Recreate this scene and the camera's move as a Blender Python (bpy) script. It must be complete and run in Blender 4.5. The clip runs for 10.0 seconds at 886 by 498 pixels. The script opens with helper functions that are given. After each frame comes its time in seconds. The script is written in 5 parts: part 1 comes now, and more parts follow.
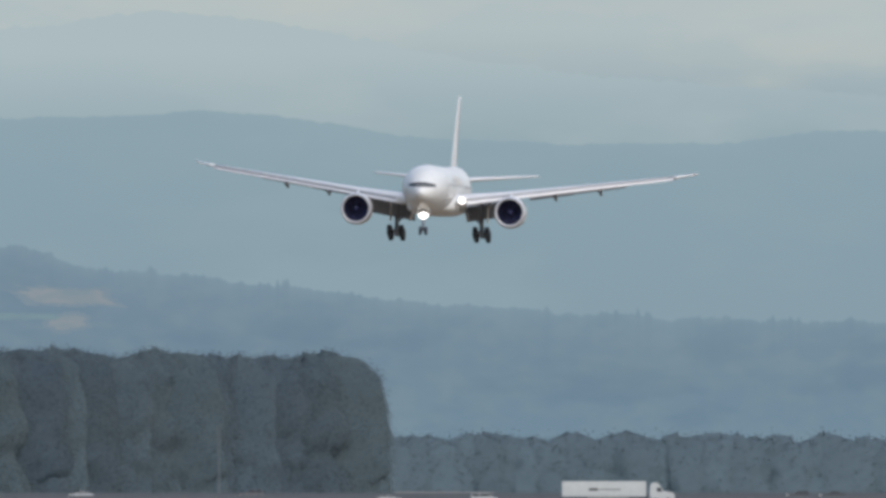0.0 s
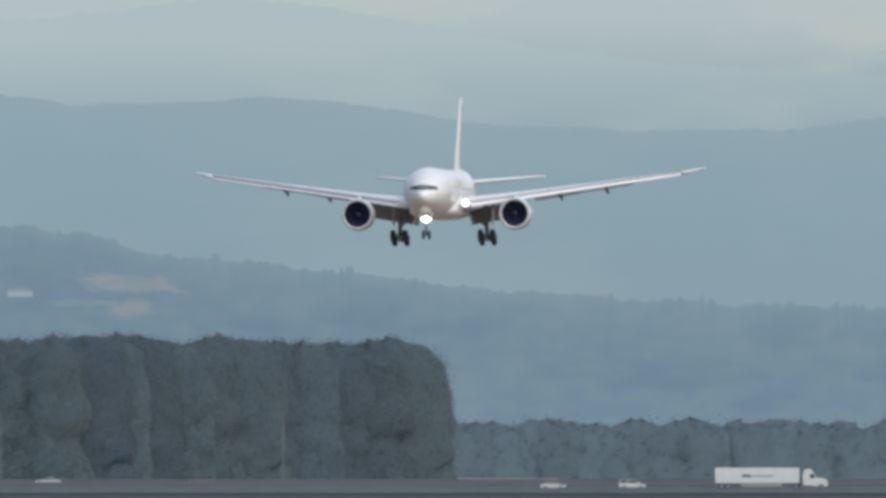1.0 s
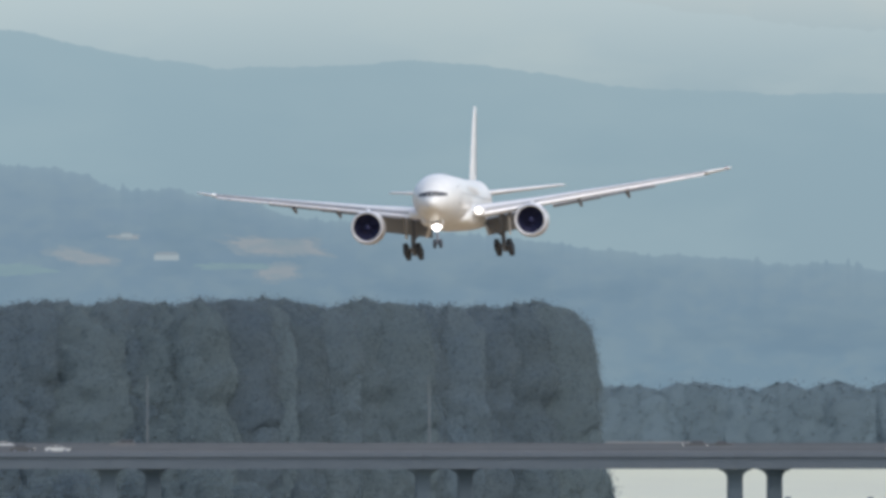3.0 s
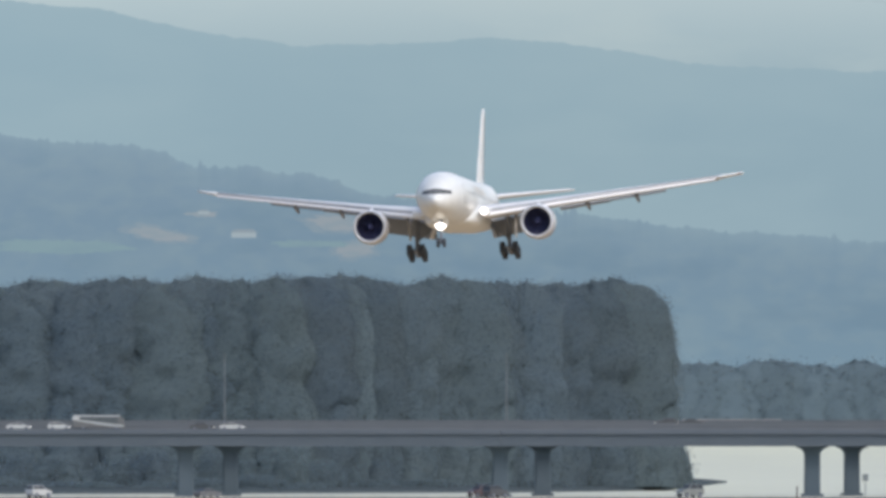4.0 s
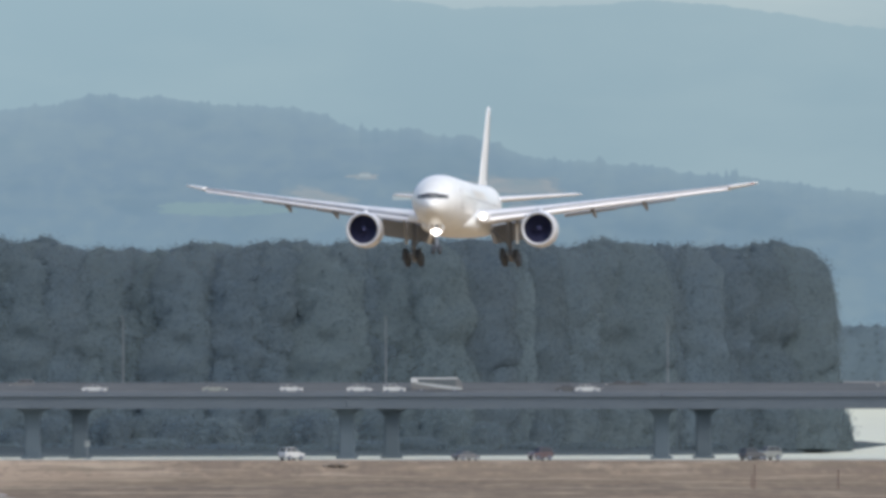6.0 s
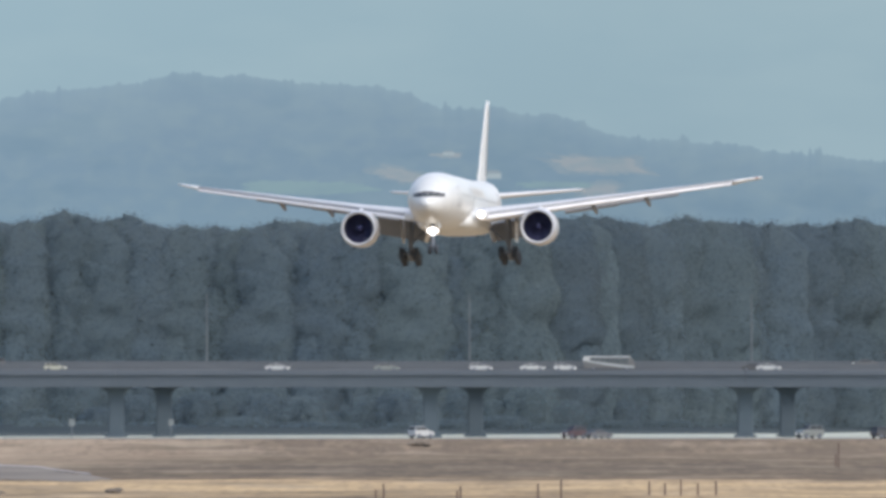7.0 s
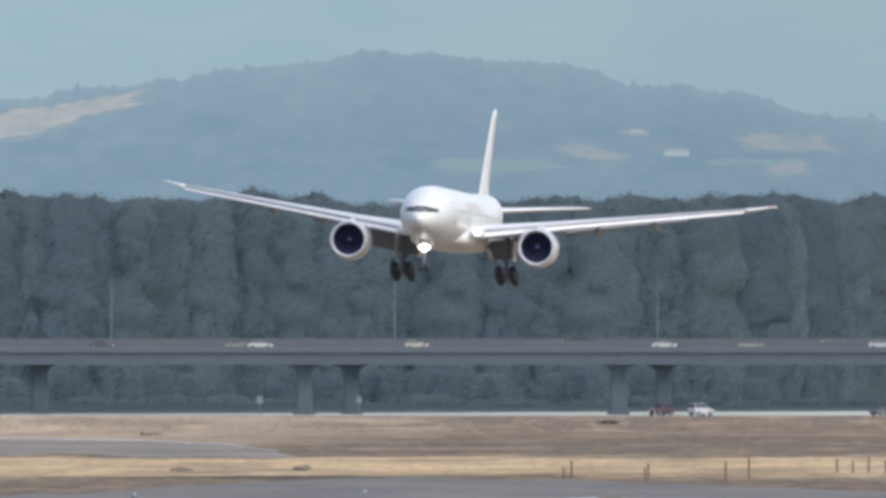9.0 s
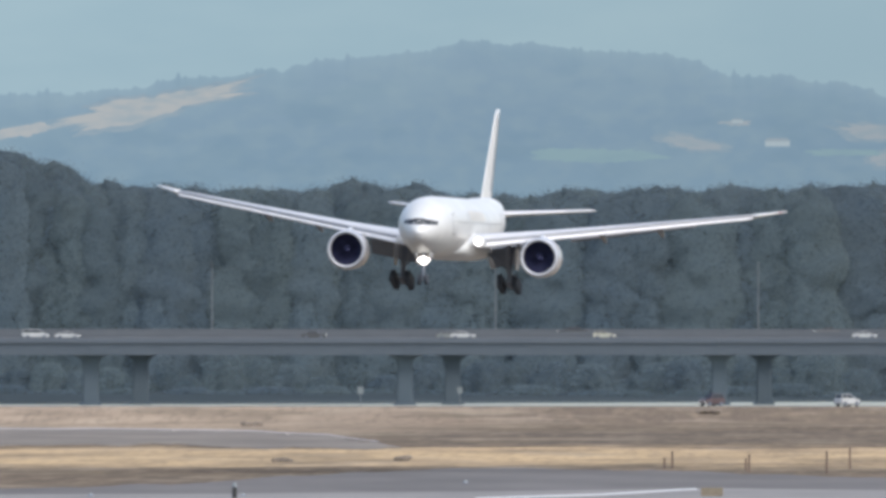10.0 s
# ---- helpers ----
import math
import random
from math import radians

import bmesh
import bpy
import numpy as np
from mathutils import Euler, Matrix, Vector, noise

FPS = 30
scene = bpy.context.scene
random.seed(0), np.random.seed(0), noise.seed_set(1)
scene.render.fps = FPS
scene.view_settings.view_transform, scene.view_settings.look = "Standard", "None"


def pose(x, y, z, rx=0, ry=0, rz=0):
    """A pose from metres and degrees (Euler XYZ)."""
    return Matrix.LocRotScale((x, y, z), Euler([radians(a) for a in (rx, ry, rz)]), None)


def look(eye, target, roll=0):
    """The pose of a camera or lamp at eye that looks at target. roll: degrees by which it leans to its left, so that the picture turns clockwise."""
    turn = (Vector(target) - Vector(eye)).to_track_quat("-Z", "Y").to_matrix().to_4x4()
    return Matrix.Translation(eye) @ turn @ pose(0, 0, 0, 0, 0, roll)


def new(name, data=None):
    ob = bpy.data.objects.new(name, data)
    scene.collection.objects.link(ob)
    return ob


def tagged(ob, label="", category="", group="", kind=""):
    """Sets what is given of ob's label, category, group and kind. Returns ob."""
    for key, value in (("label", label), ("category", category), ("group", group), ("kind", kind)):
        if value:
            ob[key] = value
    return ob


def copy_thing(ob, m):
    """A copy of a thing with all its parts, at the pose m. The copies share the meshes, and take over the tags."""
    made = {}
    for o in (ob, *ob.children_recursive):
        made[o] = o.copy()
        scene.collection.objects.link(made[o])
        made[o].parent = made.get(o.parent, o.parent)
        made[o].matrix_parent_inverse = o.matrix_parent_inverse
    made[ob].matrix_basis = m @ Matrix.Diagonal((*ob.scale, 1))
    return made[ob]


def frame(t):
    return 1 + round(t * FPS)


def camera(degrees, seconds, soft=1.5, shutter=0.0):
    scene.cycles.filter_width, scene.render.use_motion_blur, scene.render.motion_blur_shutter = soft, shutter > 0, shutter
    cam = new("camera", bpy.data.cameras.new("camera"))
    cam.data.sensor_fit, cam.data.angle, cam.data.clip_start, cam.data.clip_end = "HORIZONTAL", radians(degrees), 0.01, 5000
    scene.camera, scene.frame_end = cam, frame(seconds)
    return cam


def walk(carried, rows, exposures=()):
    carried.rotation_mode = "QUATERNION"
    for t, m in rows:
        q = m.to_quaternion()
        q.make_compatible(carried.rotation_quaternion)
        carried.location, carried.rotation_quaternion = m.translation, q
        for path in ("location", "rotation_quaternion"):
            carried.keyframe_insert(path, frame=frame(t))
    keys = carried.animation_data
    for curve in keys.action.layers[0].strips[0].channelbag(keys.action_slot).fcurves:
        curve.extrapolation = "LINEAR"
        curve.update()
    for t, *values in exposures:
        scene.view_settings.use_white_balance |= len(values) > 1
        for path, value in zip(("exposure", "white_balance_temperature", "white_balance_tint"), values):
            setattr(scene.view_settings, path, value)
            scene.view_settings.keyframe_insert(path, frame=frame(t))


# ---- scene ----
# ---------- camera: a long lens on a fixed stand, panning left and down ----------
LENS = 2.4
FOCAL = 784 / math.tan(radians(LENS / 2))  # picture units per unit of tangent
EYE = 14.75
cam = camera(LENS, 10.0, soft=3.6)
# seconds, swing to the left, height of the eye's level below the middle (both in picture units), lean in degrees
PAN = [
    (0.0, -727.5, 429.0), (0.5, -668.0, 417.0), (1.0, -614.5, 405.0), (1.5, -543.0, 387.5), (2.0, -484.0, 373.0),
    (2.5, -412.0, 357.0), (2.7, -390.0, 351.0), (4.0, -218.5, 300.5), (4.5, -150.0, 284.0), (5.0, -82.0, 267.5),
    (5.5, -7.0, 251.0), (5.7, 23.0, 244.5), (7.0, 215.0, 196.0), (7.5, 297.5, 180.0), (8.0, 380.5, 172.0),
    (8.5, 470.0, 162.0), (9.0, 547.5, 156.0), (9.5, 636.5, 148.0), (10.0, 726.0, 139.0),
]


def angle(a):
    return math.degrees(math.atan(a / FOCAL))


walk(cam, [(t, pose(0, 0, EYE, 90 + angle(p), 0, angle(s))) for t, s, p in PAN], [(0.0, -0.10), (2.5, 0.03), (4.0, 0.10), (5.5, 0.15), (7.0, 0.20), (10.0, 0.25)])


def across(u, d):
    """Metres to the right of the middle line, for a bearing u at the distance d."""
    return u * d / FOCAL


def up(v, d):
    """Height of what stands v above the eye's level at the distance d."""
    return EYE + v * d / FOCAL


# ---------- light: hazy afternoon, soft sun from behind the camera and to the right ----------
SUN_ELEVATION, SUN_AZIMUTH = 46.0, 138.0  # azimuth clockwise from straight ahead
world = bpy.data.worlds.new("world")
scene.world = world
world.use_nodes = True
nt = world.node_tree
sky = nt.nodes.new("ShaderNodeTexSky")
sky.sky_type, sky.sun_disc = "NISHITA", False
sky.sun_elevation, sky.sun_rotation = radians(SUN_ELEVATION), radians(SUN_AZIMUTH)
sky.dust_density = 3.0
nt.links.new(sky.outputs[0], nt.nodes["Background"].inputs[0])
nt.nodes["Background"].inputs[1].default_value = 0.19
sky.altitude = 300.0
sun = new("sun", bpy.data.lights.new("sun", "SUN"))
sun.data.energy, sun.data.angle, sun.data.color = 1.6, radians(30), (1.0, 0.985, 0.965)
el, az = radians(SUN_ELEVATION), radians(SUN_AZIMUTH)
sun.matrix_world = look((0, 0, 0), (-math.sin(az) * math.cos(el), -math.cos(az) * math.cos(el), -math.sin(el)))


# ---------- materials ----------
def srgb(r, g, b):
    return tuple((c / 255 / 12.92) if c < 10 else ((c / 255 + 0.055) / 1.055) ** 2.4 for c in (r, g, b)) + (1.0,)


def surface(name, base, other=None, rough=0.6, metal=0.0, scale=1.0, bump=0.0, bump_scale=None, per_object=0.0, per_island=0.0, spec=0.5, detail=4.0, stretch=(1, 1, 1), coat=0.0, drift=None):
    """A Principled material; base and other blend by noise at two scales."""
    m = bpy.data.materials.new(name)
    m.use_nodes = True
    n, l = m.node_tree.nodes, m.node_tree.links
    b = n["Principled BSDF"]
    b.inputs["Roughness"].default_value, b.inputs["Metallic"].default_value = rough, metal
    b.inputs["Specular IOR Level"].default_value = spec
    b.inputs["Coat Weight"].default_value = coat
    base = (*base[:3], 1.0)
    other = (*(other or tuple(c * 0.8 for c in base[:3]))[:3], 1.0)
    co = n.new("ShaderNodeTexCoord")
    mp = n.new("ShaderNodeMapping")
    mp.inputs["Scale"].default_value = stretch
    l.new(co.outputs["Object"], mp.inputs[0])
    big, small = n.new("ShaderNodeTexNoise"), n.new("ShaderNodeTexNoise")
    big.inputs["Scale"].default_value, small.inputs["Scale"].default_value = scale, scale * 7.3
    big.inputs["Detail"].default_value = small.inputs["Detail"].default_value = detail
    for q in (big, small):
        l.new(mp.outputs[0], q.inputs["Vector"])
    add = n.new("ShaderNodeMath")
    add.operation = "MULTIPLY_ADD"
    add.inputs[1].default_value = 0.4
    l.new(small.outputs[0], add.inputs[0])
    l.new(big.outputs[0], add.inputs[2])
    ramp = n.new("ShaderNodeMapRange")
    ramp.inputs[1].default_value, ramp.inputs[2].default_value = 0.5, 0.9
    l.new(add.outputs[0], ramp.inputs[0])
    mix = n.new("ShaderNodeMix")
    mix.data_type = "RGBA"
    mix.inputs[6].default_value, mix.inputs[7].default_value = base, other
    l.new(ramp.outputs[0], mix.inputs[0])
    col = mix.outputs[2]
    if drift:  # single things lean towards another tone
        own, lean = n.new("ShaderNodeObjectInfo"), n.new("ShaderNodeMix")
        lean.data_type = "RGBA"
        lean.inputs[7].default_value = (*drift, 1.0)
        part_of = n.new("ShaderNodeMath")
        part_of.operation = "MULTIPLY"
        part_of.inputs[1].default_value = 0.6
        l.new(own.outputs["Random"], part_of.inputs[0])
        l.new(part_of.outputs[0], lean.inputs[0])
        l.new(col, lean.inputs[6])
        col = lean.outputs[2]
    for kind, amount in (("object", per_object), ("island", per_island)):
        if amount:
            src = n.new("ShaderNodeObjectInfo").outputs["Random"] if kind == "object" else n.new("ShaderNodeNewGeometry").outputs["Random Per Island"]
            mr = n.new("ShaderNodeMapRange")
            mr.inputs[3].default_value, mr.inputs[4].default_value = 1 - amount, 1 + amount
            l.new(src, mr.inputs[0])
            hs = n.new("ShaderNodeHueSaturation")
            l.new(mr.outputs[0], hs.inputs["Value"])
            l.new(col, hs.inputs["Color"])
            col = hs.outputs[0]
    l.new(col, b.inputs["Base Color"])
    if bump:
        bp = n.new("ShaderNodeBump")
        bp.inputs["Strength"].default_value = bump
        bp.inputs["Distance"].default_value = 0.1
        tex = n.new("ShaderNodeTexNoise")
        tex.inputs["Scale"].default_value = bump_scale or scale * 5
        l.new(mp.outputs[0], tex.inputs["Vector"])
        l.new(tex.outputs[0], bp.inputs["Height"])
        l.new(bp.outputs[0], b.inputs["Normal"])
    return m


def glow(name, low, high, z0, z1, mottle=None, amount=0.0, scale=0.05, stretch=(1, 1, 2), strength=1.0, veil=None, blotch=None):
    """Far distance: a plain glow with haze put into its colour, from low at height z0 to high at z1, mottled by noise.
    """
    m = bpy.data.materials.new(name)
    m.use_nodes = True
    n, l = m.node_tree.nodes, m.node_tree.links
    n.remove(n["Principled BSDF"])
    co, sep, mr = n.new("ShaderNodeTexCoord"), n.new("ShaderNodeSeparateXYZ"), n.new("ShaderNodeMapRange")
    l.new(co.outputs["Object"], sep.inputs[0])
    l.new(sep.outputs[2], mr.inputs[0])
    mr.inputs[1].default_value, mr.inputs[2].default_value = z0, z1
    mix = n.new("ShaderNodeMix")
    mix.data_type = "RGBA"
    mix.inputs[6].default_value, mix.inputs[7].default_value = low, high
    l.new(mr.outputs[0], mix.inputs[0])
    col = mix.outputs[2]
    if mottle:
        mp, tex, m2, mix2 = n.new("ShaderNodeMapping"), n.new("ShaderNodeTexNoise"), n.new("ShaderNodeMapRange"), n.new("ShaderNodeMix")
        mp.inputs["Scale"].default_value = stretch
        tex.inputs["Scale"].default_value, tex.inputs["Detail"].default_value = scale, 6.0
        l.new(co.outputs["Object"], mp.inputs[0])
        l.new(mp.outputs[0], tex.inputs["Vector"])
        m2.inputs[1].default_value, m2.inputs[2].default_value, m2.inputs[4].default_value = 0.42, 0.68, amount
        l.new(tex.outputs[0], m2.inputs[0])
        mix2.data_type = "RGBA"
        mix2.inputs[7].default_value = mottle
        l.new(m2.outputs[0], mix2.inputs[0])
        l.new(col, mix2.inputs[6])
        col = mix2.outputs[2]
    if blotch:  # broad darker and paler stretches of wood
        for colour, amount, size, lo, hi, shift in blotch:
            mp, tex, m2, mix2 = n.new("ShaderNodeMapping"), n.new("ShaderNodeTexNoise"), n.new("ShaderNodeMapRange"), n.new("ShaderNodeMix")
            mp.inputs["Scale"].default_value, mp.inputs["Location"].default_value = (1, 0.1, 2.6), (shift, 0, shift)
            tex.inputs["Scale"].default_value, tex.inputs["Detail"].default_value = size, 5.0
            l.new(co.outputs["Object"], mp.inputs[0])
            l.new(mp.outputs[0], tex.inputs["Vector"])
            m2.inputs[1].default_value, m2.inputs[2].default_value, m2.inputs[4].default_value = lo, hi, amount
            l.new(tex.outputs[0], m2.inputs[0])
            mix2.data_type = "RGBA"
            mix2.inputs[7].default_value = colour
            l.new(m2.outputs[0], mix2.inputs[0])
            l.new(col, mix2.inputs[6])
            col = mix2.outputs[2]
    if veil:  # haze painted in: the colour pales towards the ridge line and the foot
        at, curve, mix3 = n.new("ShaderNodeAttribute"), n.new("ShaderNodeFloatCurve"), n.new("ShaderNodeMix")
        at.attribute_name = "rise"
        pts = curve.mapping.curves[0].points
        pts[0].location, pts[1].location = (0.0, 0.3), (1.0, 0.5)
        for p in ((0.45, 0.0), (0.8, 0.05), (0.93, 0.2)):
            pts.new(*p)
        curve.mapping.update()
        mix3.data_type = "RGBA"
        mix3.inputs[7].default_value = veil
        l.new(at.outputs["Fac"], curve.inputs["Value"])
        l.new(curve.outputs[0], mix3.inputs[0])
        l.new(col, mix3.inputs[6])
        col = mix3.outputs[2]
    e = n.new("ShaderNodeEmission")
    gain = n.new("ShaderNodeMapRange")  # painted haze: the glow is raised towards the left
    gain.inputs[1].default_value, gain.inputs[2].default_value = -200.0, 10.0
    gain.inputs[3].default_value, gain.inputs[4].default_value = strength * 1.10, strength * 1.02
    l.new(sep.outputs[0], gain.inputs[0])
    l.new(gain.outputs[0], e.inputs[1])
    l.new(col, e.inputs[0])
    l.new(e.outputs[0], n["Material Output"].inputs[0])
    return m


M_WHITE = surface("white_paint", (0.71, 0.72, 0.71), (0.61, 0.62, 0.61), rough=0.45, scale=0.35, coat=0.08)
M_GREYPAINT = surface("grey_wing_paint", (0.66, 0.665, 0.67), (0.59, 0.595, 0.60), rough=0.35, scale=0.3)
# flap grey is darkened to hold the shade under the wing
M_FLAP = surface("shaded_flap_grey", (0.175, 0.195, 0.23), (0.15, 0.168, 0.20), rough=0.5, scale=0.4)
M_SLAT = surface("bare_leading_edge", (0.74, 0.74, 0.75), (0.66, 0.66, 0.67), rough=0.4, metal=0.0, scale=0.6)
M_COWL = surface("engine_cowl_paint", (0.52, 0.54, 0.575), (0.45, 0.468, 0.50), rough=0.3, scale=0.5, coat=0.3)
M_INLET = surface("inlet_liner", (0.12, 0.125, 0.17), (0.10, 0.105, 0.145), rough=0.6, scale=2)
M_FAN = surface("fan_blade", (0.055, 0.062, 0.14), (0.042, 0.048, 0.115), rough=0.5, metal=0.2, scale=3)
M_TYRE = surface("tyre_rubber", (0.034, 0.042, 0.056), (0.042, 0.05, 0.064), rough=0.85, scale=4)
M_STEEL = surface("gear_steel", (0.185, 0.21, 0.25), (0.155, 0.175, 0.21), rough=0.5, metal=0.0, scale=3)
M_SLOT_SHADE = surface("slot_shade_grey", (0.36, 0.37, 0.39), (0.31, 0.32, 0.34), rough=0.5, scale=0.4)
M_RUDDER = surface("grey_rudder_paint", (0.26, 0.28, 0.30), (0.22, 0.24, 0.26), rough=0.45, scale=0.4)
M_GLASS = surface("dark_glass", (0.03, 0.035, 0.04), (0.02, 0.022, 0.026), rough=0.3, scale=1, spec=0.3)
M_GOLD = surface("gold_lettering", (0.66, 0.62, 0.55), (0.6, 0.56, 0.5), rough=0.4, scale=1)
M_SEAM = surface("door_seam", (0.17, 0.17, 0.18), rough=0.5, scale=1)
M_RED = surface("red_lens", (0.5, 0.06, 0.05), rough=0.3, scale=2)
M_EXHAUST = surface("exhaust_metal", (0.3, 0.27, 0.24), rough=0.4, metal=0.8, scale=2)
# the bridge greys have the blue of distance haze mixed in
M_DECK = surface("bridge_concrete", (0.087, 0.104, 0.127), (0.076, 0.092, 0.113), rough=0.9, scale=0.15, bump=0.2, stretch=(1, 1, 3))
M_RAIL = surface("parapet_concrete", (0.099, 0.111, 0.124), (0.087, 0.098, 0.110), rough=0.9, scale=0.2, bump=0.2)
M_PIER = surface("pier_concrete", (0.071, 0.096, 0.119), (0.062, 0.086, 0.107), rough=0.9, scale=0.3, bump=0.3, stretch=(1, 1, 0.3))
M_GIRDER = surface("hazed_girder", (0.080, 0.099, 0.122), (0.070, 0.088, 0.110), rough=0.85, scale=0.2, bump=0.2, stretch=(1, 1, 4))
M_TRACK = surface("dusty_track", (0.265, 0.232, 0.195), (0.175, 0.153, 0.132), rough=0.92, scale=0.06, bump=0.2, bump_scale=3, stretch=(1, 0.3, 1), spec=0.1)
M_ASPHALT = surface("asphalt", (0.192, 0.178, 0.166), (0.145, 0.136, 0.128), rough=0.92, scale=0.06, bump=0.2, bump_scale=3, stretch=(1, 0.25, 1), spec=0.1)
M_APRON = surface("pale_concrete", (0.30, 0.284, 0.265), (0.235, 0.223, 0.21), rough=0.9, scale=0.08, stretch=(1, 0.25, 1), bump=0.15, bump_scale=2, spec=0.1)
M_BANKROAD = surface("pale_gravel_road", (0.44, 0.41, 0.39), (0.36, 0.335, 0.315), rough=0.95, scale=0.05, spec=0.0)
M_PAINT = surface("road_paint", (0.72, 0.72, 0.70), (0.6, 0.6, 0.58), rough=0.7, scale=0.5)
# leaf tones carry the blue of the distance haze in their base colour
M_LEAF = surface("hazed_cottonwood_leaves", (0.086, 0.123, 0.153), (0.099, 0.132, 0.151), rough=0.95, scale=0.09, per_object=0.03, per_island=0.12, spec=0.15, drift=(0.097, 0.130, 0.135))
wood = M_LEAF.node_tree  # thin leaves let part of the light through
thin, blend = wood.nodes.new("ShaderNodeBsdfTranslucent"), wood.nodes.new("ShaderNodeMixShader")
blend.inputs[0].default_value = 0.3
wood.links.new(wood.nodes["Principled BSDF"].inputs["Base Color"].links[0].from_socket, thin.inputs[0])
wood.links.new(wood.nodes["Principled BSDF"].outputs[0], blend.inputs[1])
wood.links.new(thin.outputs[0], blend.inputs[2])
wood.links.new(blend.outputs[0], wood.nodes["Material Output"].inputs[0])
# the far shore's haze is part of this leaf colour
M_FARLEAF = surface("hazed_far_woods_leaves", (0.083, 0.115, 0.134), (0.075, 0.105, 0.123), rough=0.9, scale=0.05, per_island=0.07, spec=0.1)


def airy(solid, name, gaps):
    """The same foliage as loose sprays at the outside of a crown, with gaps between the leaves."""
    m = solid.copy()
    m.name = name
    n, l = m.node_tree.nodes, m.node_tree.links
    hole, mix = n.new("ShaderNodeBsdfTransparent"), n.new("ShaderNodeMixShader")
    mix.inputs[0].default_value = gaps
    l.new(n["Material Output"].inputs[0].links[0].from_socket, mix.inputs[1])
    l.new(hole.outputs[0], mix.inputs[2])
    l.new(mix.outputs[0], n["Material Output"].inputs[0])
    return m


M_SPRAY = airy(M_LEAF, "cottonwood_sprays", 0.68)
M_FARSPRAY = airy(M_FARLEAF, "far_woods_sprays", 0.65)
M_BARK = surface("grey_bark", (0.13, 0.12, 0.10), (0.09, 0.085, 0.07), rough=0.95, scale=0.6, bump=0.5, stretch=(3, 3, 0.5))
M_MUD = surface("river_mud", (0.066, 0.082, 0.09), (0.052, 0.068, 0.075), rough=0.9, scale=0.06, bump=0.3, spec=0.0)
M_WOOD = surface("weathered_post", (0.15, 0.105, 0.085), (0.12, 0.085, 0.07), rough=0.9, scale=4)
M_GALV = surface("galvanised_pole", (0.13, 0.148, 0.16), (0.115, 0.13, 0.14), rough=0.6, metal=0.0, scale=2)
M_CHROME = surface("bright_trim", (0.6, 0.6, 0.6), rough=0.25, metal=0.9, scale=3)
M_SIGN = surface("white_sign_face", (0.24, 0.265, 0.275), rough=0.5, scale=2)
M_BOARD = surface("weathered_marker_board", (0.16, 0.182, 0.19), rough=0.6, scale=2)
M_TAN = surface("tan_board", (0.23, 0.195, 0.14), (0.19, 0.16, 0.115), rough=0.8, scale=2)
M_BLACK = surface("black_plastic", (0.02, 0.02, 0.02), rough=0.5, scale=3)


def lamp_material(name, colour, strength):
    m = bpy.data.materials.new(name)
    m.use_nodes = True
    n = m.node_tree.nodes
    b = n["Principled BSDF"]
    b.inputs["Emission Color"].default_value = (*colour, 1)
    b.inputs["Emission Strength"].default_value = strength
    return m


M_LAMP = lamp_material("landing_light_glow", (1.0, 0.94, 0.88), 4.0)
M_HEAD = lamp_material("headlight_glow", (1.0, 0.97, 0.9), 1.2)
M_TAIL = surface("tail_lens", (0.14, 0.045, 0.045), rough=0.3, scale=2)


# ---------- mesh helpers ----------
def part(name, bm, material, parent=None, label="", smooth=False):
    me = bpy.data.meshes.new(name)
    if smooth:
        for q in bm.faces:
            q.smooth = True
    bm.normal_update()
    bm.to_mesh(me)
    bm.free()
    me.materials.append(material)
    ob = new(name, me)
    ob.parent = parent
    if label:
        ob["label"] = label
    return ob


def raw(name, verts, faces, material, parent=None, label="", smooth=False):
    me = bpy.data.meshes.new(name)
    me.from_pydata(verts, [], faces)
    if smooth:
        me.polygons.foreach_set("use_smooth", [True] * len(me.polygons))
    me.materials.append(material)
    ob = new(name, me)
    ob.parent = parent
    if label:
        ob["label"] = label
    return ob


def loft(rings, closed=True, caps=True):
    """A skin over rings of equal count."""
    bm = bmesh.new()
    rows = [[bm.verts.new(p) for p in r] for r in rings]
    k = len(rings[0])
    for a, b in zip(rows, rows[1:]):
        for i in range(k if closed else k - 1):
            j = (i + 1) % k
            bm.faces.new((a[i], a[j], b[j], b[i]))
    if caps:
        bm.faces.new(rows[0])
        bm.faces.new(rows[-1])
    bmesh.ops.recalc_face_normals(bm, faces=bm.faces)
    return bm


def box(x0, x1, y0, y1, z0, z1, bevel=0.0, bm=None):
    bm = bm or bmesh.new()
    made = bmesh.ops.create_cube(bm, size=1)["verts"]
    bmesh.ops.transform(bm, matrix=Matrix.Translation(((x0 + x1) / 2, (y0 + y1) / 2, (z0 + z1) / 2)) @ Matrix.Diagonal((x1 - x0, y1 - y0, z1 - z0, 1)), verts=made)
    if bevel:
        edges = list({e for v in made for e in v.link_edges})
        bmesh.ops.bevel(bm, geom=edges, offset=bevel, segments=2, affect="EDGES", profile=0.6)
    return bm


def rod(p, q, r0, r1=None, k=10, bm=None):
    bm = bm or bmesh.new()
    p, q = Vector(p), Vector(q)
    d = q - p
    m = Matrix.Translation((p + q) / 2) @ d.to_track_quat("Z", "Y").to_matrix().to_4x4()
    bmesh.ops.create_cone(bm, cap_ends=True, segments=k, radius1=r0, radius2=r0 if r1 is None else r1, depth=d.length, matrix=m)
    return bm


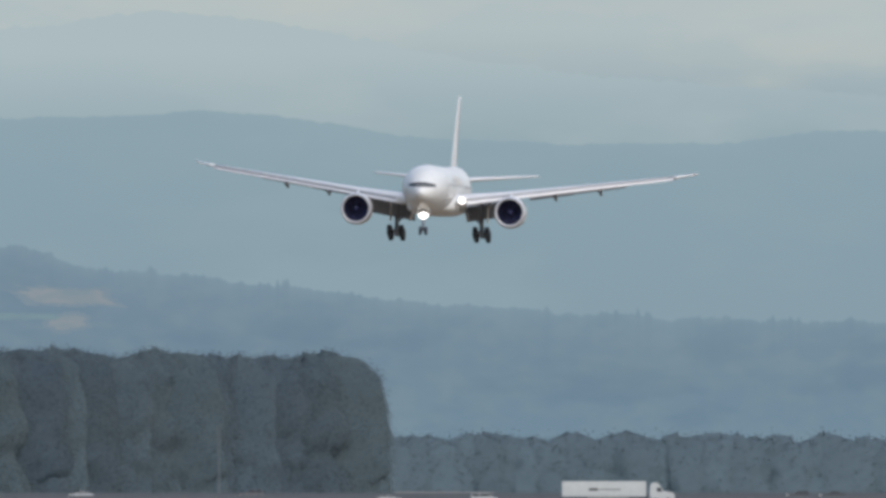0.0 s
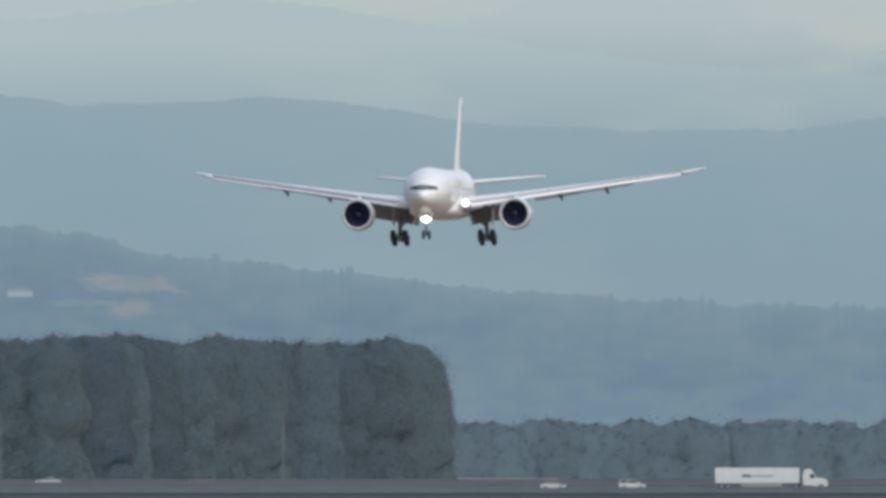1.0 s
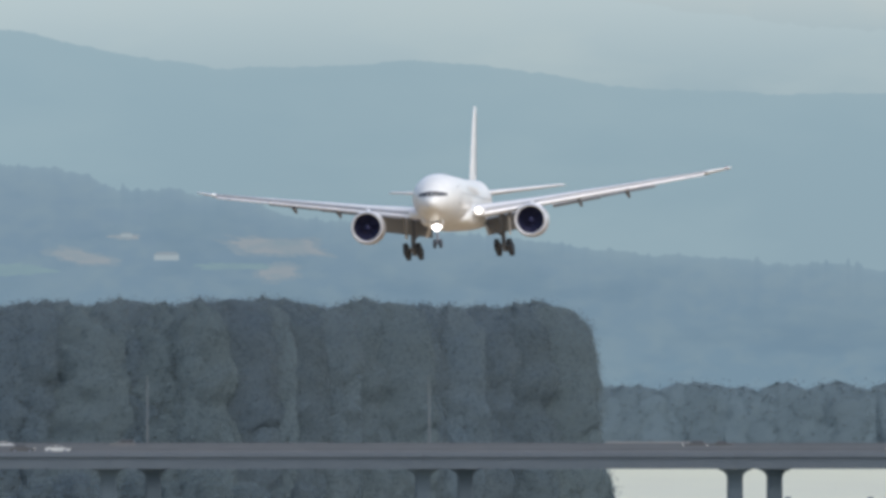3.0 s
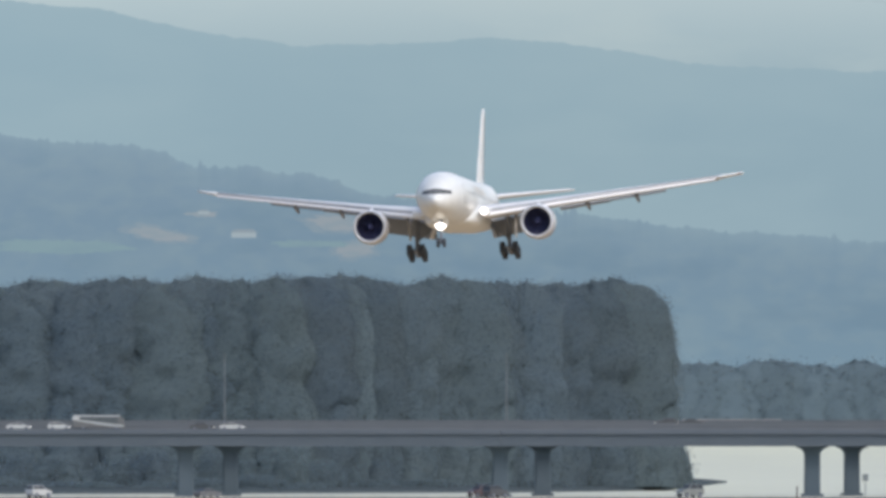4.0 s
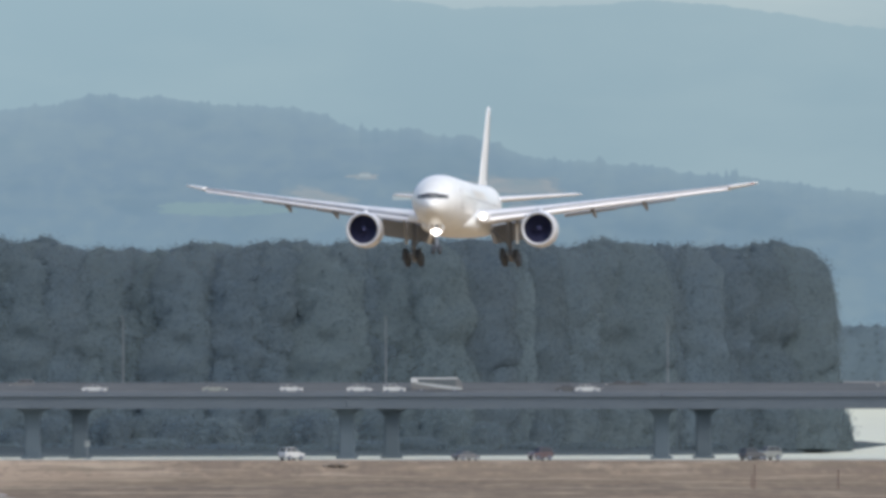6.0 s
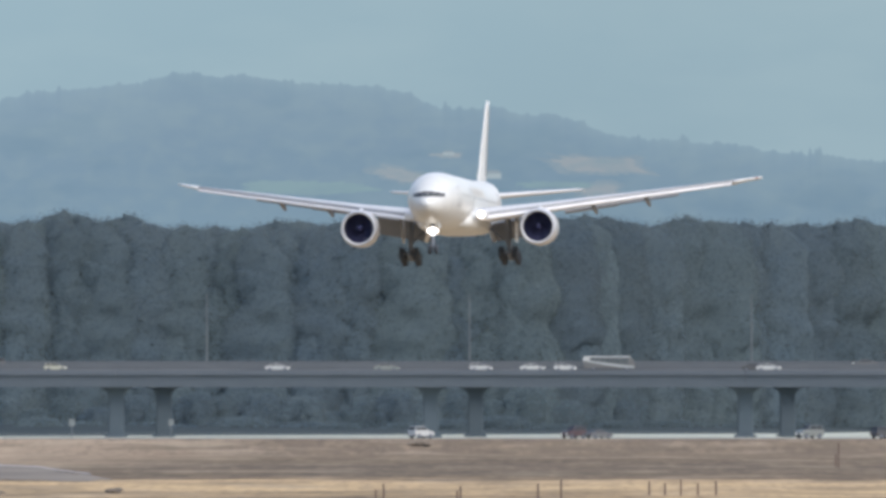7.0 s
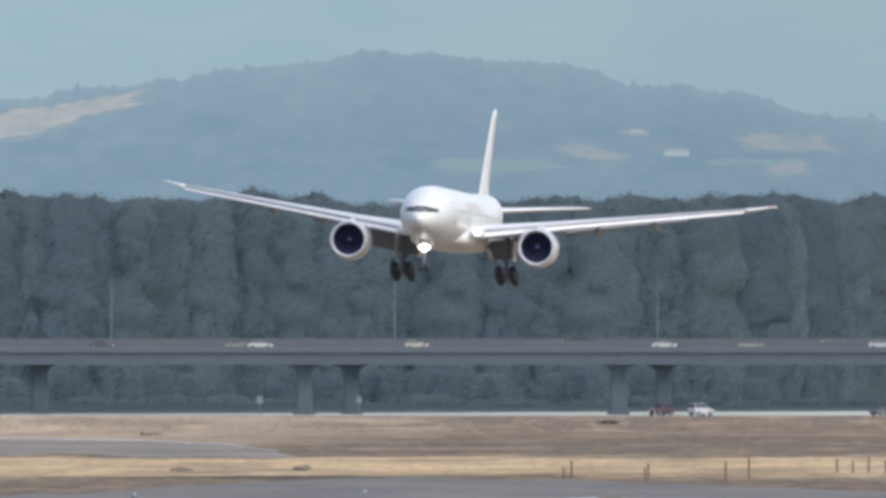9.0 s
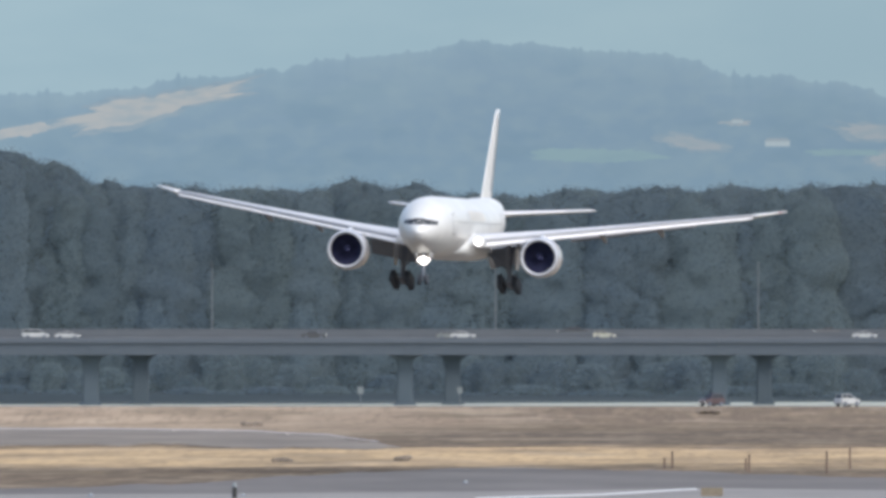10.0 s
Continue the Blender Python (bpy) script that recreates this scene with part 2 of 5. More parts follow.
def turned(profile, axis_y=True, k=28, centre=(0, 0, 0), closed_ends=False):
    """A body of revolution round the y axis; profile: (y, radius)."""
    rings = []
    for y, r in profile:
        rings.append([(centre[0] + r * math.cos(a), centre[1] + y, centre[2] + r * math.sin(a)) for a in (2 * math.pi * i / k for i in range(k))])
    return loft(rings, caps=closed_ends)


def lerp_list(rows, x):
    for (x0, y0), (x1, y1) in zip(rows, rows[1:]):
        if x <= x1:
            t = min(1, max(0, (x - x0) / (x1 - x0)))
            return y0 + t * (y1 - y0)
    return rows[-1][1]


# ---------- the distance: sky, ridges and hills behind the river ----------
# haze and daylight sit in these emission colours, not in the lighting
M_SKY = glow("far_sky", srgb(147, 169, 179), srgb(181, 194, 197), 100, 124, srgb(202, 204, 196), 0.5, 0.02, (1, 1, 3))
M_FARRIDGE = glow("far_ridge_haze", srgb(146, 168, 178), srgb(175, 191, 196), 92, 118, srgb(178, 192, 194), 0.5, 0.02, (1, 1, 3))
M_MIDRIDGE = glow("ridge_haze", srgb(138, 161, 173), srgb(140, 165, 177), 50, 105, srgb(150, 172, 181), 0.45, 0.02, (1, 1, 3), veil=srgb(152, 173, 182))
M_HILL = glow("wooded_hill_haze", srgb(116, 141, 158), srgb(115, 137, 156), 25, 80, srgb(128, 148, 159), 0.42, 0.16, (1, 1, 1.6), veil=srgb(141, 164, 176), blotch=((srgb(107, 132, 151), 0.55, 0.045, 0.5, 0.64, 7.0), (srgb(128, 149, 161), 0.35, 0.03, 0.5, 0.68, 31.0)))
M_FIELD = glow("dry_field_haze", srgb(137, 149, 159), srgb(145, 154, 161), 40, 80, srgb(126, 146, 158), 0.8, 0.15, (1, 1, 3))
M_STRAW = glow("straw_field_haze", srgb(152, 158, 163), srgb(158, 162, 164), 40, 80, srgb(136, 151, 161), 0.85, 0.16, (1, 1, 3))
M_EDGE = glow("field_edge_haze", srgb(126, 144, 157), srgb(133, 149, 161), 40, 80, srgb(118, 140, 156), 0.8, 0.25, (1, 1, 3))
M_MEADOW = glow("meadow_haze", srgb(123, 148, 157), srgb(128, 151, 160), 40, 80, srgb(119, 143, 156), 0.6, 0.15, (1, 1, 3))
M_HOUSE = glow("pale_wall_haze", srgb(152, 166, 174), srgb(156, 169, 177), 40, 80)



def ridge(name, d, profile, rough, spikes, material, label, depth=14.0, foot=-70.0):
    """A range of hills at the distance d: a relief that leans back to its ridge line."""
    cols, rows = 2600, 16
    verts, faces = [], []
    u0, u1 = -1760.0, 1760.0
    for i in range(cols + 1):
        u = u0 + (u1 - u0) * i / cols
        v = lerp_list(profile, u) + rough * noise.noise((u * 0.012, d, 0)) + rough * 0.6 * noise.noise((u * 0.05, d, 3))
        n = noise.noise((u * 0.05, d, 7)) * 0.8 + noise.noise((u * 0.13, d, 9)) * 0.6
        v += spikes * max(0.0, n) * (0.5 + max(0, noise.noise((u * 0.008, d, 5))) * 1.8)
        for j in range(rows + 1):
            s = j / rows
            y = d - depth * (1 - s) + 2.5 * noise.noise((u * 0.01, s * 4, d)) * (1 - s)
            verts.append((across(u, d), y, up(foot + (v - foot) * s, d)))
    for i in range(cols):
        for j in range(rows):
            a = i * (rows + 1) + j
            faces.append((a, a + rows + 1, a + rows + 2, a + 1))
    ob = raw(name, verts, faces, material, smooth=True)
    rise = ob.data.attributes.new("rise", "FLOAT", "POINT")
    rise.data.foreach_set("value", [(i % (rows + 1)) / rows for i in range(len(verts))])
    return tagged(ob, label, "hills", kind="structure")


tagged(raw("backdrop_sky", [(-420, 4994, -20), (420, 4994, -20), (420, 4994, 240), (-420, 4994, 240)], [(0, 1, 2, 3)], M_SKY), "pale hazy sky with faint cream cloud", "sky", kind="structure")
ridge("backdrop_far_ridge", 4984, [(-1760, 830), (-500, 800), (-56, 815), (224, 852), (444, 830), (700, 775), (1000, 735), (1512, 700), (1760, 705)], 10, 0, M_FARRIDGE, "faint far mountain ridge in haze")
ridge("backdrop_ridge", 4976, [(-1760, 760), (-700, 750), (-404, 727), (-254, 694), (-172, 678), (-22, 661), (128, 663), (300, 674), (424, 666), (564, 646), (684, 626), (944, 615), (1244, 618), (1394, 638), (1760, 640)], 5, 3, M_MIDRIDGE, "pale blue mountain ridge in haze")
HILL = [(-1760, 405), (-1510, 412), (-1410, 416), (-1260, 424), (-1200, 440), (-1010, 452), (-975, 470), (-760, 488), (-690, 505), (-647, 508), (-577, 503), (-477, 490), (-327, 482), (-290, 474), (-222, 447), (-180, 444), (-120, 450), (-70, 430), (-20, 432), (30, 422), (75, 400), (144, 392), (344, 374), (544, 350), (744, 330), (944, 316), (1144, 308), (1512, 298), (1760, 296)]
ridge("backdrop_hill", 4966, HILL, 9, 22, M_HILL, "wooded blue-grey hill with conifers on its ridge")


def hill_face(u, v, clear=0.6):
    """How far off the hill's face is at the bearing u and height v."""
    s = (v + 70.0) / (lerp_list(HILL, u) + 70.0)
    return 4966 - 14.0 * (1 - s) - clear


def hill_patch(name, u, v, w, h, slope, material, label, seed):
    """An open field lying on the hill's face."""
    k, verts = 90, []
    for i in range(k):
        a = 2 * math.pi * i / k
        r = 1 + 0.5 * noise.noise((math.cos(a) * 1.6 + seed, math.sin(a) * 1.6, seed * 3.1)) + 0.35 * noise.noise((math.cos(a) * 7 + seed, math.sin(a) * 7, seed * 1.7))
        x, z = math.cos(a) * w / 2 * r, math.sin(a) * h / 2 * r
        d = hill_face(u + x, v + z + slope * x, 3.2 + 0.1 * seed)
        verts.append((across(u + x, d), d, up(v + z + slope * x, d)))
    ob = raw(name, verts, [tuple(range(k))], material)
    return tagged(ob, label, "field", group="fields on the hill", kind="structure")


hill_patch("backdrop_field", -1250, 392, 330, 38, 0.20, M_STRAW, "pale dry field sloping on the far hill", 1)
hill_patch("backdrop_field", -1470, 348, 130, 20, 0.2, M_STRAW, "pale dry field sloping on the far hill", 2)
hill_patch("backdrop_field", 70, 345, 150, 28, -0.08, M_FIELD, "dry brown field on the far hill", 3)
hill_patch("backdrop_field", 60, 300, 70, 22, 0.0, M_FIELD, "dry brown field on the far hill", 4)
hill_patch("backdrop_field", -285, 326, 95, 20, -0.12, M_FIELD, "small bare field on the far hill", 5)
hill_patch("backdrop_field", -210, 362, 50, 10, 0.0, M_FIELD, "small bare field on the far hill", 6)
# added half-tone rims behind the fields, which soften their edges
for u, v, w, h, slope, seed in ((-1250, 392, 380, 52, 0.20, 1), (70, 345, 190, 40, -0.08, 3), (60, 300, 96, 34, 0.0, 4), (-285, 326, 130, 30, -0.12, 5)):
    hill_patch("backdrop_field_rim", u, v, w, h, slope, M_EDGE, "half-tone rim blending a dry field into the far hill", seed).location.y += 0.9
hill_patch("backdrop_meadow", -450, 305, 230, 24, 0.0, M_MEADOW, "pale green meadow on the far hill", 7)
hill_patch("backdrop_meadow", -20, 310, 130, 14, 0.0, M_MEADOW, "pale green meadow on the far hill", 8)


# walls and roof glow in hazed colours like the hill; nothing lights them
def far_house(u, v, w, h):
    d = hill_face(u, v, 3.8)
    e = tagged(new("far_house"), "long white house on the far wooded hill", "house")
    e.matrix_world = pose(across(u, d), d, up(v - h / 2, d))
    W, H = w * d / FOCAL, h * d / FOCAL
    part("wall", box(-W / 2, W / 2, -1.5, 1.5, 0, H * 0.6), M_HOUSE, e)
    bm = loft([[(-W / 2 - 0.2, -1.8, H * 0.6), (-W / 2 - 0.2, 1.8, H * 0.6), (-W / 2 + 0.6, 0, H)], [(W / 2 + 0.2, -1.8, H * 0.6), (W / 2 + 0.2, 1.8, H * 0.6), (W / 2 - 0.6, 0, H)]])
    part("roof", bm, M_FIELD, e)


far_house(-134, 328, 44, 15)
far_house(-205, 366, 20, 8)

# ---------- river ----------
# the sky's reflection is put into the pale base colour
M_WATER = surface("sky_pale_river_water", (0.55, 0.56, 0.45), (0.50, 0.51, 0.42), rough=0.6, scale=0.01, bump=0.5, bump_scale=0.12, spec=0.5, stretch=(1, 0.25, 1))
RIVER = [(3700, 0.04), (4200, 0.04), (4330, 0.08), (4870, up(-47, 4870)), (4960, up(-46, 4960))]  # the far reach climbs a little, so that it closes at the far shore


def river_height(y):
    return lerp_list(RIVER, y)


verts, faces = [], []
for y, z in RIVER:
    verts += [(-420, y, z), (420, y, z)]
for i in range(len(RIVER) - 1):
    faces.append((2 * i, 2 * i + 1, 2 * i + 3, 2 * i + 2))
tagged(raw("water", verts, faces, M_WATER), "pale calm wide river reflecting the hazy sky", "river", kind="structure")

# ---------- airfield ground ----------


def ground_material():
    m = surface("dry_airfield_grass", (0.172, 0.137, 0.105), (0.135, 0.111, 0.088), rough=0.95, scale=0.012, bump=0.3, bump_scale=2.0, spec=0.0)
    n, l = m.node_tree.nodes, m.node_tree.links
    b = n["Principled BSDF"]
    col = b.inputs["Base Color"].links[0].from_socket
    co, sep = n.new("ShaderNodeTexCoord"), n.new("ShaderNodeSeparateXYZ")
    l.new(co.outputs["Object"], sep.inputs[0])
    wob = n.new("ShaderNodeTexNoise")
    wob.inputs["Scale"].default_value, wob.inputs["Detail"].default_value = 0.02, 5
    l.new(co.outputs["Object"], wob.inputs["Vector"])
    wy = n.new("ShaderNodeMath")
    wy.operation = "MULTIPLY_ADD"
    wy.inputs[1].default_value = 420.0
    l.new(wob.outputs[0], wy.inputs[0])
    fine, fmap, wy2 = n.new("ShaderNodeTexNoise"), n.new("ShaderNodeMapping"), n.new("ShaderNodeMath")
    fmap.inputs["Scale"].default_value = (0.16, 0.02, 1.0)
    fine.inputs["Scale"].default_value, fine.inputs["Detail"].default_value = 1.0, 5
    l.new(co.outputs["Object"], fmap.inputs[0])
    l.new(fmap.outputs[0], fine.inputs["Vector"])
    wy2.operation = "MULTIPLY_ADD"
    wy2.inputs[1].default_value = 170.0
    l.new(fine.outputs[0], wy2.inputs[0])
    l.new(sep.outputs[1], wy2.inputs[2])
    l.new(wy2.outputs[0], wy.inputs[2])
    # bands of straw-coloured grass across the field, and bare earth by the river: (from, to, colour, softness, strength)
    for y0, y1, colour, soft, amount in ((2505, 2935, (0.58, 0.425, 0.25), 90, 0.95), (3415, 3835, (0.235, 0.185, 0.142), 60, 0.6), (2985, 3335, (0.145, 0.122, 0.102), 80, 0.6)):
        lo, hi, mul, mix = n.new("ShaderNodeMapRange"), n.new("ShaderNodeMapRange"), n.new("ShaderNodeMath"), n.new("ShaderNodeMix")
        lo.inputs[1].default_value, lo.inputs[2].default_value = y0, y0 + soft
        hi.inputs[1].default_value, hi.inputs[2].default_value, hi.inputs[3].default_value, hi.inputs[4].default_value = y1 - soft, y1, amount, 0.0
        l.new(wy.outputs[0], lo.inputs[0])
        l.new(wy.outputs[0], hi.inputs[0])
        mul.operation = "MULTIPLY"
        l.new(lo.outputs[0], mul.inputs[0])
        l.new(hi.outputs[0], mul.inputs[1])
        mix.data_type = "RGBA"
        mix.inputs[7].default_value = (*colour, 1)
        l.new(mul.outputs[0], mix.inputs[0])
        l.new(col, mix.inputs[6])
        col = mix.outputs[2]
    # the western field is drier and tan, from the straw band to the levee
    near, west, mul, mix = n.new("ShaderNodeMapRange"), n.new("ShaderNodeMapRange"), n.new("ShaderNodeMath"), n.new("ShaderNodeMix")
    near.inputs[1].default_value, near.inputs[2].default_value = 3165.0, 3315.0
    west.inputs[1].default_value, west.inputs[2].default_value, west.inputs[3].default_value, west.inputs[4].default_value = -95.0, -45.0, 0.92, 0.0
    l.new(wy.outputs[0], near.inputs[0])
    l.new(sep.outputs[0], west.inputs[0])
    mul.operation = "MULTIPLY"
    l.new(near.outputs[0], mul.inputs[0])
    l.new(west.outputs[0], mul.inputs[1])
    mix.data_type = "RGBA"
    mix.inputs[7].default_value = (0.44, 0.345, 0.255, 1)
    l.new(mul.outputs[0], mix.inputs[0])
    l.new(col, mix.inputs[6])
    col = mix.outputs[2]
    # two scales of drier and darker growth
    for sc, stretch, lo, hi, colour, amount in ((1.0, (0.04, 0.008, 1), 0.47, 0.58, (0.27, 0.21, 0.148, 1), 0.22), (1.0, (0.5, 0.03, 1), 0.50, 0.62, (0.40, 0.315, 0.225, 1), 0.30), (1.0, (0.9, 0.035, 1), 0.51, 0.63, (0.115, 0.1, 0.08, 1), 0.30), (1.0, (0.07, 0.011, 1), 0.50, 0.60, (0.125, 0.106, 0.088, 1), 0.25), (1.0, (0.17, 0.012, 1), 0.5, 0.6, (0.34, 0.262, 0.18, 1), 0.15), (1.0, (0.28, 0.016, 1), 0.52, 0.62, (0.115, 0.1, 0.082, 1), 0.18),
            (1.0, (0.045, 0.013, 1), 0.505, 0.60, (0.17, 0.142, 0.108, 1), 0.45), (1.0, (0.06, 0.017, 1), 0.54, 0.64, (0.52, 0.43, 0.32, 1), 0.28)):
        mp, tx, mr, mx = n.new("ShaderNodeMapping"), n.new("ShaderNodeTexNoise"), n.new("ShaderNodeMapRange"), n.new("ShaderNodeMix")
        mp.inputs["Scale"].default_value, mp.inputs["Location"].default_value = stretch, (lo * 40, 3, 0)
        tx.inputs["Scale"].default_value, tx.inputs["Detail"].default_value = sc, 6
        mr.inputs[1].default_value, mr.inputs[2].default_value, mr.inputs[4].default_value = lo, hi, amount
        l.new(co.outputs["Object"], mp.inputs[0])
        l.new(mp.outputs[0], tx.inputs["Vector"])
        l.new(tx.outputs[0], mr.inputs[0])
        mx.data_type = "RGBA"
        mx.inputs[7].default_value = colour
        l.new(mr.outputs[0], mx.inputs[0])
        l.new(col, mx.inputs[6])
        col = mx.outputs[2]
    l.new(col, b.inputs["Base Color"])
    return m


M_GROUND = ground_material()


def levee(x):
    """How far off the middle of the bank road runs at x: it draws away to the right."""
    return 3400.0 + 0.9 * max(-260.0, min(260.0, x))


def crest(x):
    return EYE - 139.9 * levee(x) / FOCAL


def ground_z(x, y):
    c, m = crest(x), levee(x)
    return lerp_list([(m - 62, 0.0), (m - 9, c), (m + 9, c), (m + 26, -3.0)], y)


gx = [-1500, -400, -330] + list(range(-260, 261, 20)) + [330, 400, 1500]
gy = [-800, 0, 800, 1400, 1800, 2100, 2400, 2700, 3000]
verts = [(x, y, 0) for y in gy for x in gx]
for dy in (-62, -44, -26, -9, 9, 17, 26):
    verts += [(x, levee(x) + dy, ground_z(x, levee(x) + dy)) for x in gx]
k = len(gx)
faces = [(j * k + i, j * k + i + 1, (j + 1) * k + i + 1, (j + 1) * k + i) for j in range(len(gy) + 6) for i in range(k - 1)]
tagged(raw("ground", verts, faces, M_GROUND, smooth=True), "flat airfield of dry brown grass rising to a river levee", "field", kind="structure")


def place(u, v):
    """The spot on the ground seen at the bearing u, v below the eye's level."""
    y = 900.0
    while y < 3650 and EYE - v * y / FOCAL > ground_z(across(u, y), y):
        y += 1.0
    return across(u, y), y, ground_z(across(u, y), y)


def strip(name, outline, material, label, lift=0.06, ragged=0.0):
    """A thin paved sheet with an outline on the plan, its edge ragged where grass grows over it."""
    rim = []
    for (u0, v0), (u1, v1) in zip(outline, outline[1:] + outline[:1]):
        for q in range(14):
            u, v = u0 + (u1 - u0) * q / 14, v0 + (v1 - v0) * q / 14
            v += ragged * (noise.noise((u * 0.013, v * 0.05, 2)) * 1.3 + noise.noise((u * 0.05, v * 0.1, 5)) * 0.7)
            rim.append(place(u, v)[:2])
    k = len(rim)
    bm = bmesh.new()
    top = [bm.verts.new((x, y, lift)) for x, y in rim]
    low = [bm.verts.new((x, y, -0.2)) for x, y in rim]
    bm.faces.new(top)
    for i in range(k):
        bm.faces.new((top[i], top[(i + 1) % k], low[(i + 1) % k], low[i]))
    bmesh.ops.recalc_face_normals(bm, faces=bm.faces)
    return tagged(part(name, bm, material), label, "pavement", kind="structure")


strip("road_perimeter", [(-1900, 180), (-1300, 181), (-1080, 184), (-930, 192), (-840, 204), (-800, 213), (-1100, 213), (-1300, 208), (-1900, 214)], M_TRACK, "grey curving perimeter road across the dry grass", 0.06, 4.5)
strip("trim_gravel_verge", [(-1700, 178), (-1300, 179), (-1080, 182), (-930, 190), (-840, 202), (-838, 203.5), (-930, 192), (-1080, 184.5), (-1300, 181.5), (-1700, 181)], M_BANKROAD, "pale gravel verge beside the perimeter road", 0.09, 1.0)
strip("taxiway", [(-1160, 276), (-1000, 264), (-700, 249), (-300, 255), (60, 268), (700, 290), (700, 420), (-2000, 420), (-2000, 289), (-1400, 284)], M_ASPHALT, "dark grey asphalt taxiway", 0.06, 2.0)
strip("runway", [(-2000, 300), (-1100, 296), (-640, 292), (-250, 286), (700, 296), (700, 600), (-2000, 600)], M_APRON, "pale concrete runway end", 0.10)
strip("runway_edge_line", [(-670, 304), (-450, 297), (-280, 287), (-275, 288.5), (-448, 299), (-668, 306)], M_PAINT, "white painted edge line", 0.14)
verts, faces = [], []
for i, x in enumerate(range(-260, 261, 10)):
    for dy in (-7.5, 7.5):
        verts.append((x, levee(x) + dy, crest(x) + 0.06))
    if i:
        faces.append((2 * i - 2, 2 * i, 2 * i + 1, 2 * i - 1))
tagged(raw("road_bank", verts, faces, M_BANKROAD), "pale narrow road along the top of the river levee", "road", kind="structure")

# ---------- wooded island ----------
isle = [(-1900, 4054), (-1400, 4058), (-900, 4078), (-400, 4135), (0, 4170), (350, 4205), (560, 4290), (690, 4385), (725, 4415), (640, 4440), (520, 4480), (-200, 4560), (-1900, 4600)]
bm = bmesh.new()
top = []
for u, y in isle:
    top.append((across(u, y), y))
k = len(top)
cx, cy = sum(p[0] for p in top) / k, sum(p[1] for p in top) / k
rings = []
for s, dz in ((1.0, -1.0), (0.995, 0.35), (0.95, 0.8), (0.6, 1.2)):
    rings.append([(cx + (x - cx) * s, cy + (y - cy) * s, river_height(y) + dz) for x, y in top])
tagged(part("ground_island", loft(rings), M_MUD, smooth=True), "low muddy island shore under the trees", "shore", kind="structure")


# ---------- twin road bridge ----------
NEAR, APART, SPAN = 4000.0, 34.0, 59.34
DECK = up(-20, NEAR)      # road surface of the near bridge
UNDER = up(-48.5, NEAR)   # underside of the girder
FARDECK = DECK + 0.75
PIERS = [-3021, -2464, -1907, -1350, -793, -237, 320, 872, 1424, 1979, 2534, 3089]


def deck_section(parent, x0, x1, y0, z, far):
    """One span: slab with kerbs, girder below, barriers at the edges."""
    w = 13.0
    slab = [(y0 - w / 2, z - 0.75), (y0 - w / 2, z + 0.05), (y0 - w / 2 + 0.35, z + 0.05), (y0 - w / 2 + 0.35, z), (y0 + w / 2, z), (y0 + w / 2, z - 0.75)]
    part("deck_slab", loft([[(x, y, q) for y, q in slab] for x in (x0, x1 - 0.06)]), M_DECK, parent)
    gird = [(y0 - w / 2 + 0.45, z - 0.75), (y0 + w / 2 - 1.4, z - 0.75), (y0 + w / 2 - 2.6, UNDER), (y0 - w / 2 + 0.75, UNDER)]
    part("box_girder", loft([[(x, y, q) for y, q in gird] for x in (x0, x1 - 0.03)]), M_GIRDER, parent, "dark bluish box girder")
    h = 1.15 if far else 0.95
    y = y0 + w / 2 - 0.3
    wall = [(y - 0.25, z), (y - 0.1, z + h * 0.45), (y - 0.08, z + h), (y + 0.12, z + h), (y + 0.2, z)]
    part("barrier", loft([[(x, q, r) for q, r in wall] for x in (x0, x1 - 0.05)]), M_RAIL, parent, "grey concrete barrier")
    if far:
        y = y0 - w / 2 + 0.3
        wall = [(y - 0.2, z), (y - 0.1, z + 0.6), (y + 0.1, z + 0.6), (y + 0.2, z)]
        part("barrier", loft([[(x, q, r) for q, r in wall] for x in (x0, x1 - 0.05)]), M_RAIL, parent)


def pier(parent, x, y0, bottom, width):
    """A column whose head flares out in a rounded curve to carry the girder."""
    prof = []
    top = UNDER - 0.02
    r = 1.55
    for s in range(9):
        a = radians(90 * s / 8)
        prof.append((top - 0.25 - r * (1 - math.sin(a)) , width / 2 + r * (1 - math.cos(a))))
    half = [(bottom, width / 2 + 0.08), (top - 0.25 - r - 0.4, width / 2)] + [(z, w) for z, w in prof] + [(top, width / 2 + r)]
    rings = []
    for z, w in half:
        d = 2.2
        rings.append([(x - w, y0 - d, z), (x - w + 0.25, y0 - d - 0.25, z), (x + w - 0.25, y0 - d - 0.25, z), (x + w, y0 - d, z), (x + w, y0 + d, z), (x + w - 0.25, y0 + d + 0.25, z), (x - w + 0.25, y0 + d + 0.25, z), (x - w, y0 + d, z)])
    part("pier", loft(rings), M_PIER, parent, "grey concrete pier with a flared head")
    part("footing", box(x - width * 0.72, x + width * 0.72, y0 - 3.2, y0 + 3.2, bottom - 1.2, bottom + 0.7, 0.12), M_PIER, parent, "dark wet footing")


for far, name, y0, z, label in ((False, "road_bridge", NEAR, DECK, "long grey concrete road bridge on flared piers over the river"), (True, "road_bridge", NEAR + APART, FARDECK, "farther twin concrete road bridge carrying light poles")):
    b = tagged(new(name), label, "bridge", group="twin road bridges")
    xs = [across(u, NEAR) + (8.35 if far else 0) for u in PIERS]
    xs = [xs[0] - SPAN] + xs + [xs[-1] + SPAN]
    for x0, x1 in zip(xs, xs[1:]):
        deck_section(b, x0, x1, y0, z, far)
    for x in xs[1:-1]:
        pier(b, x, y0, -0.1, 2.9)


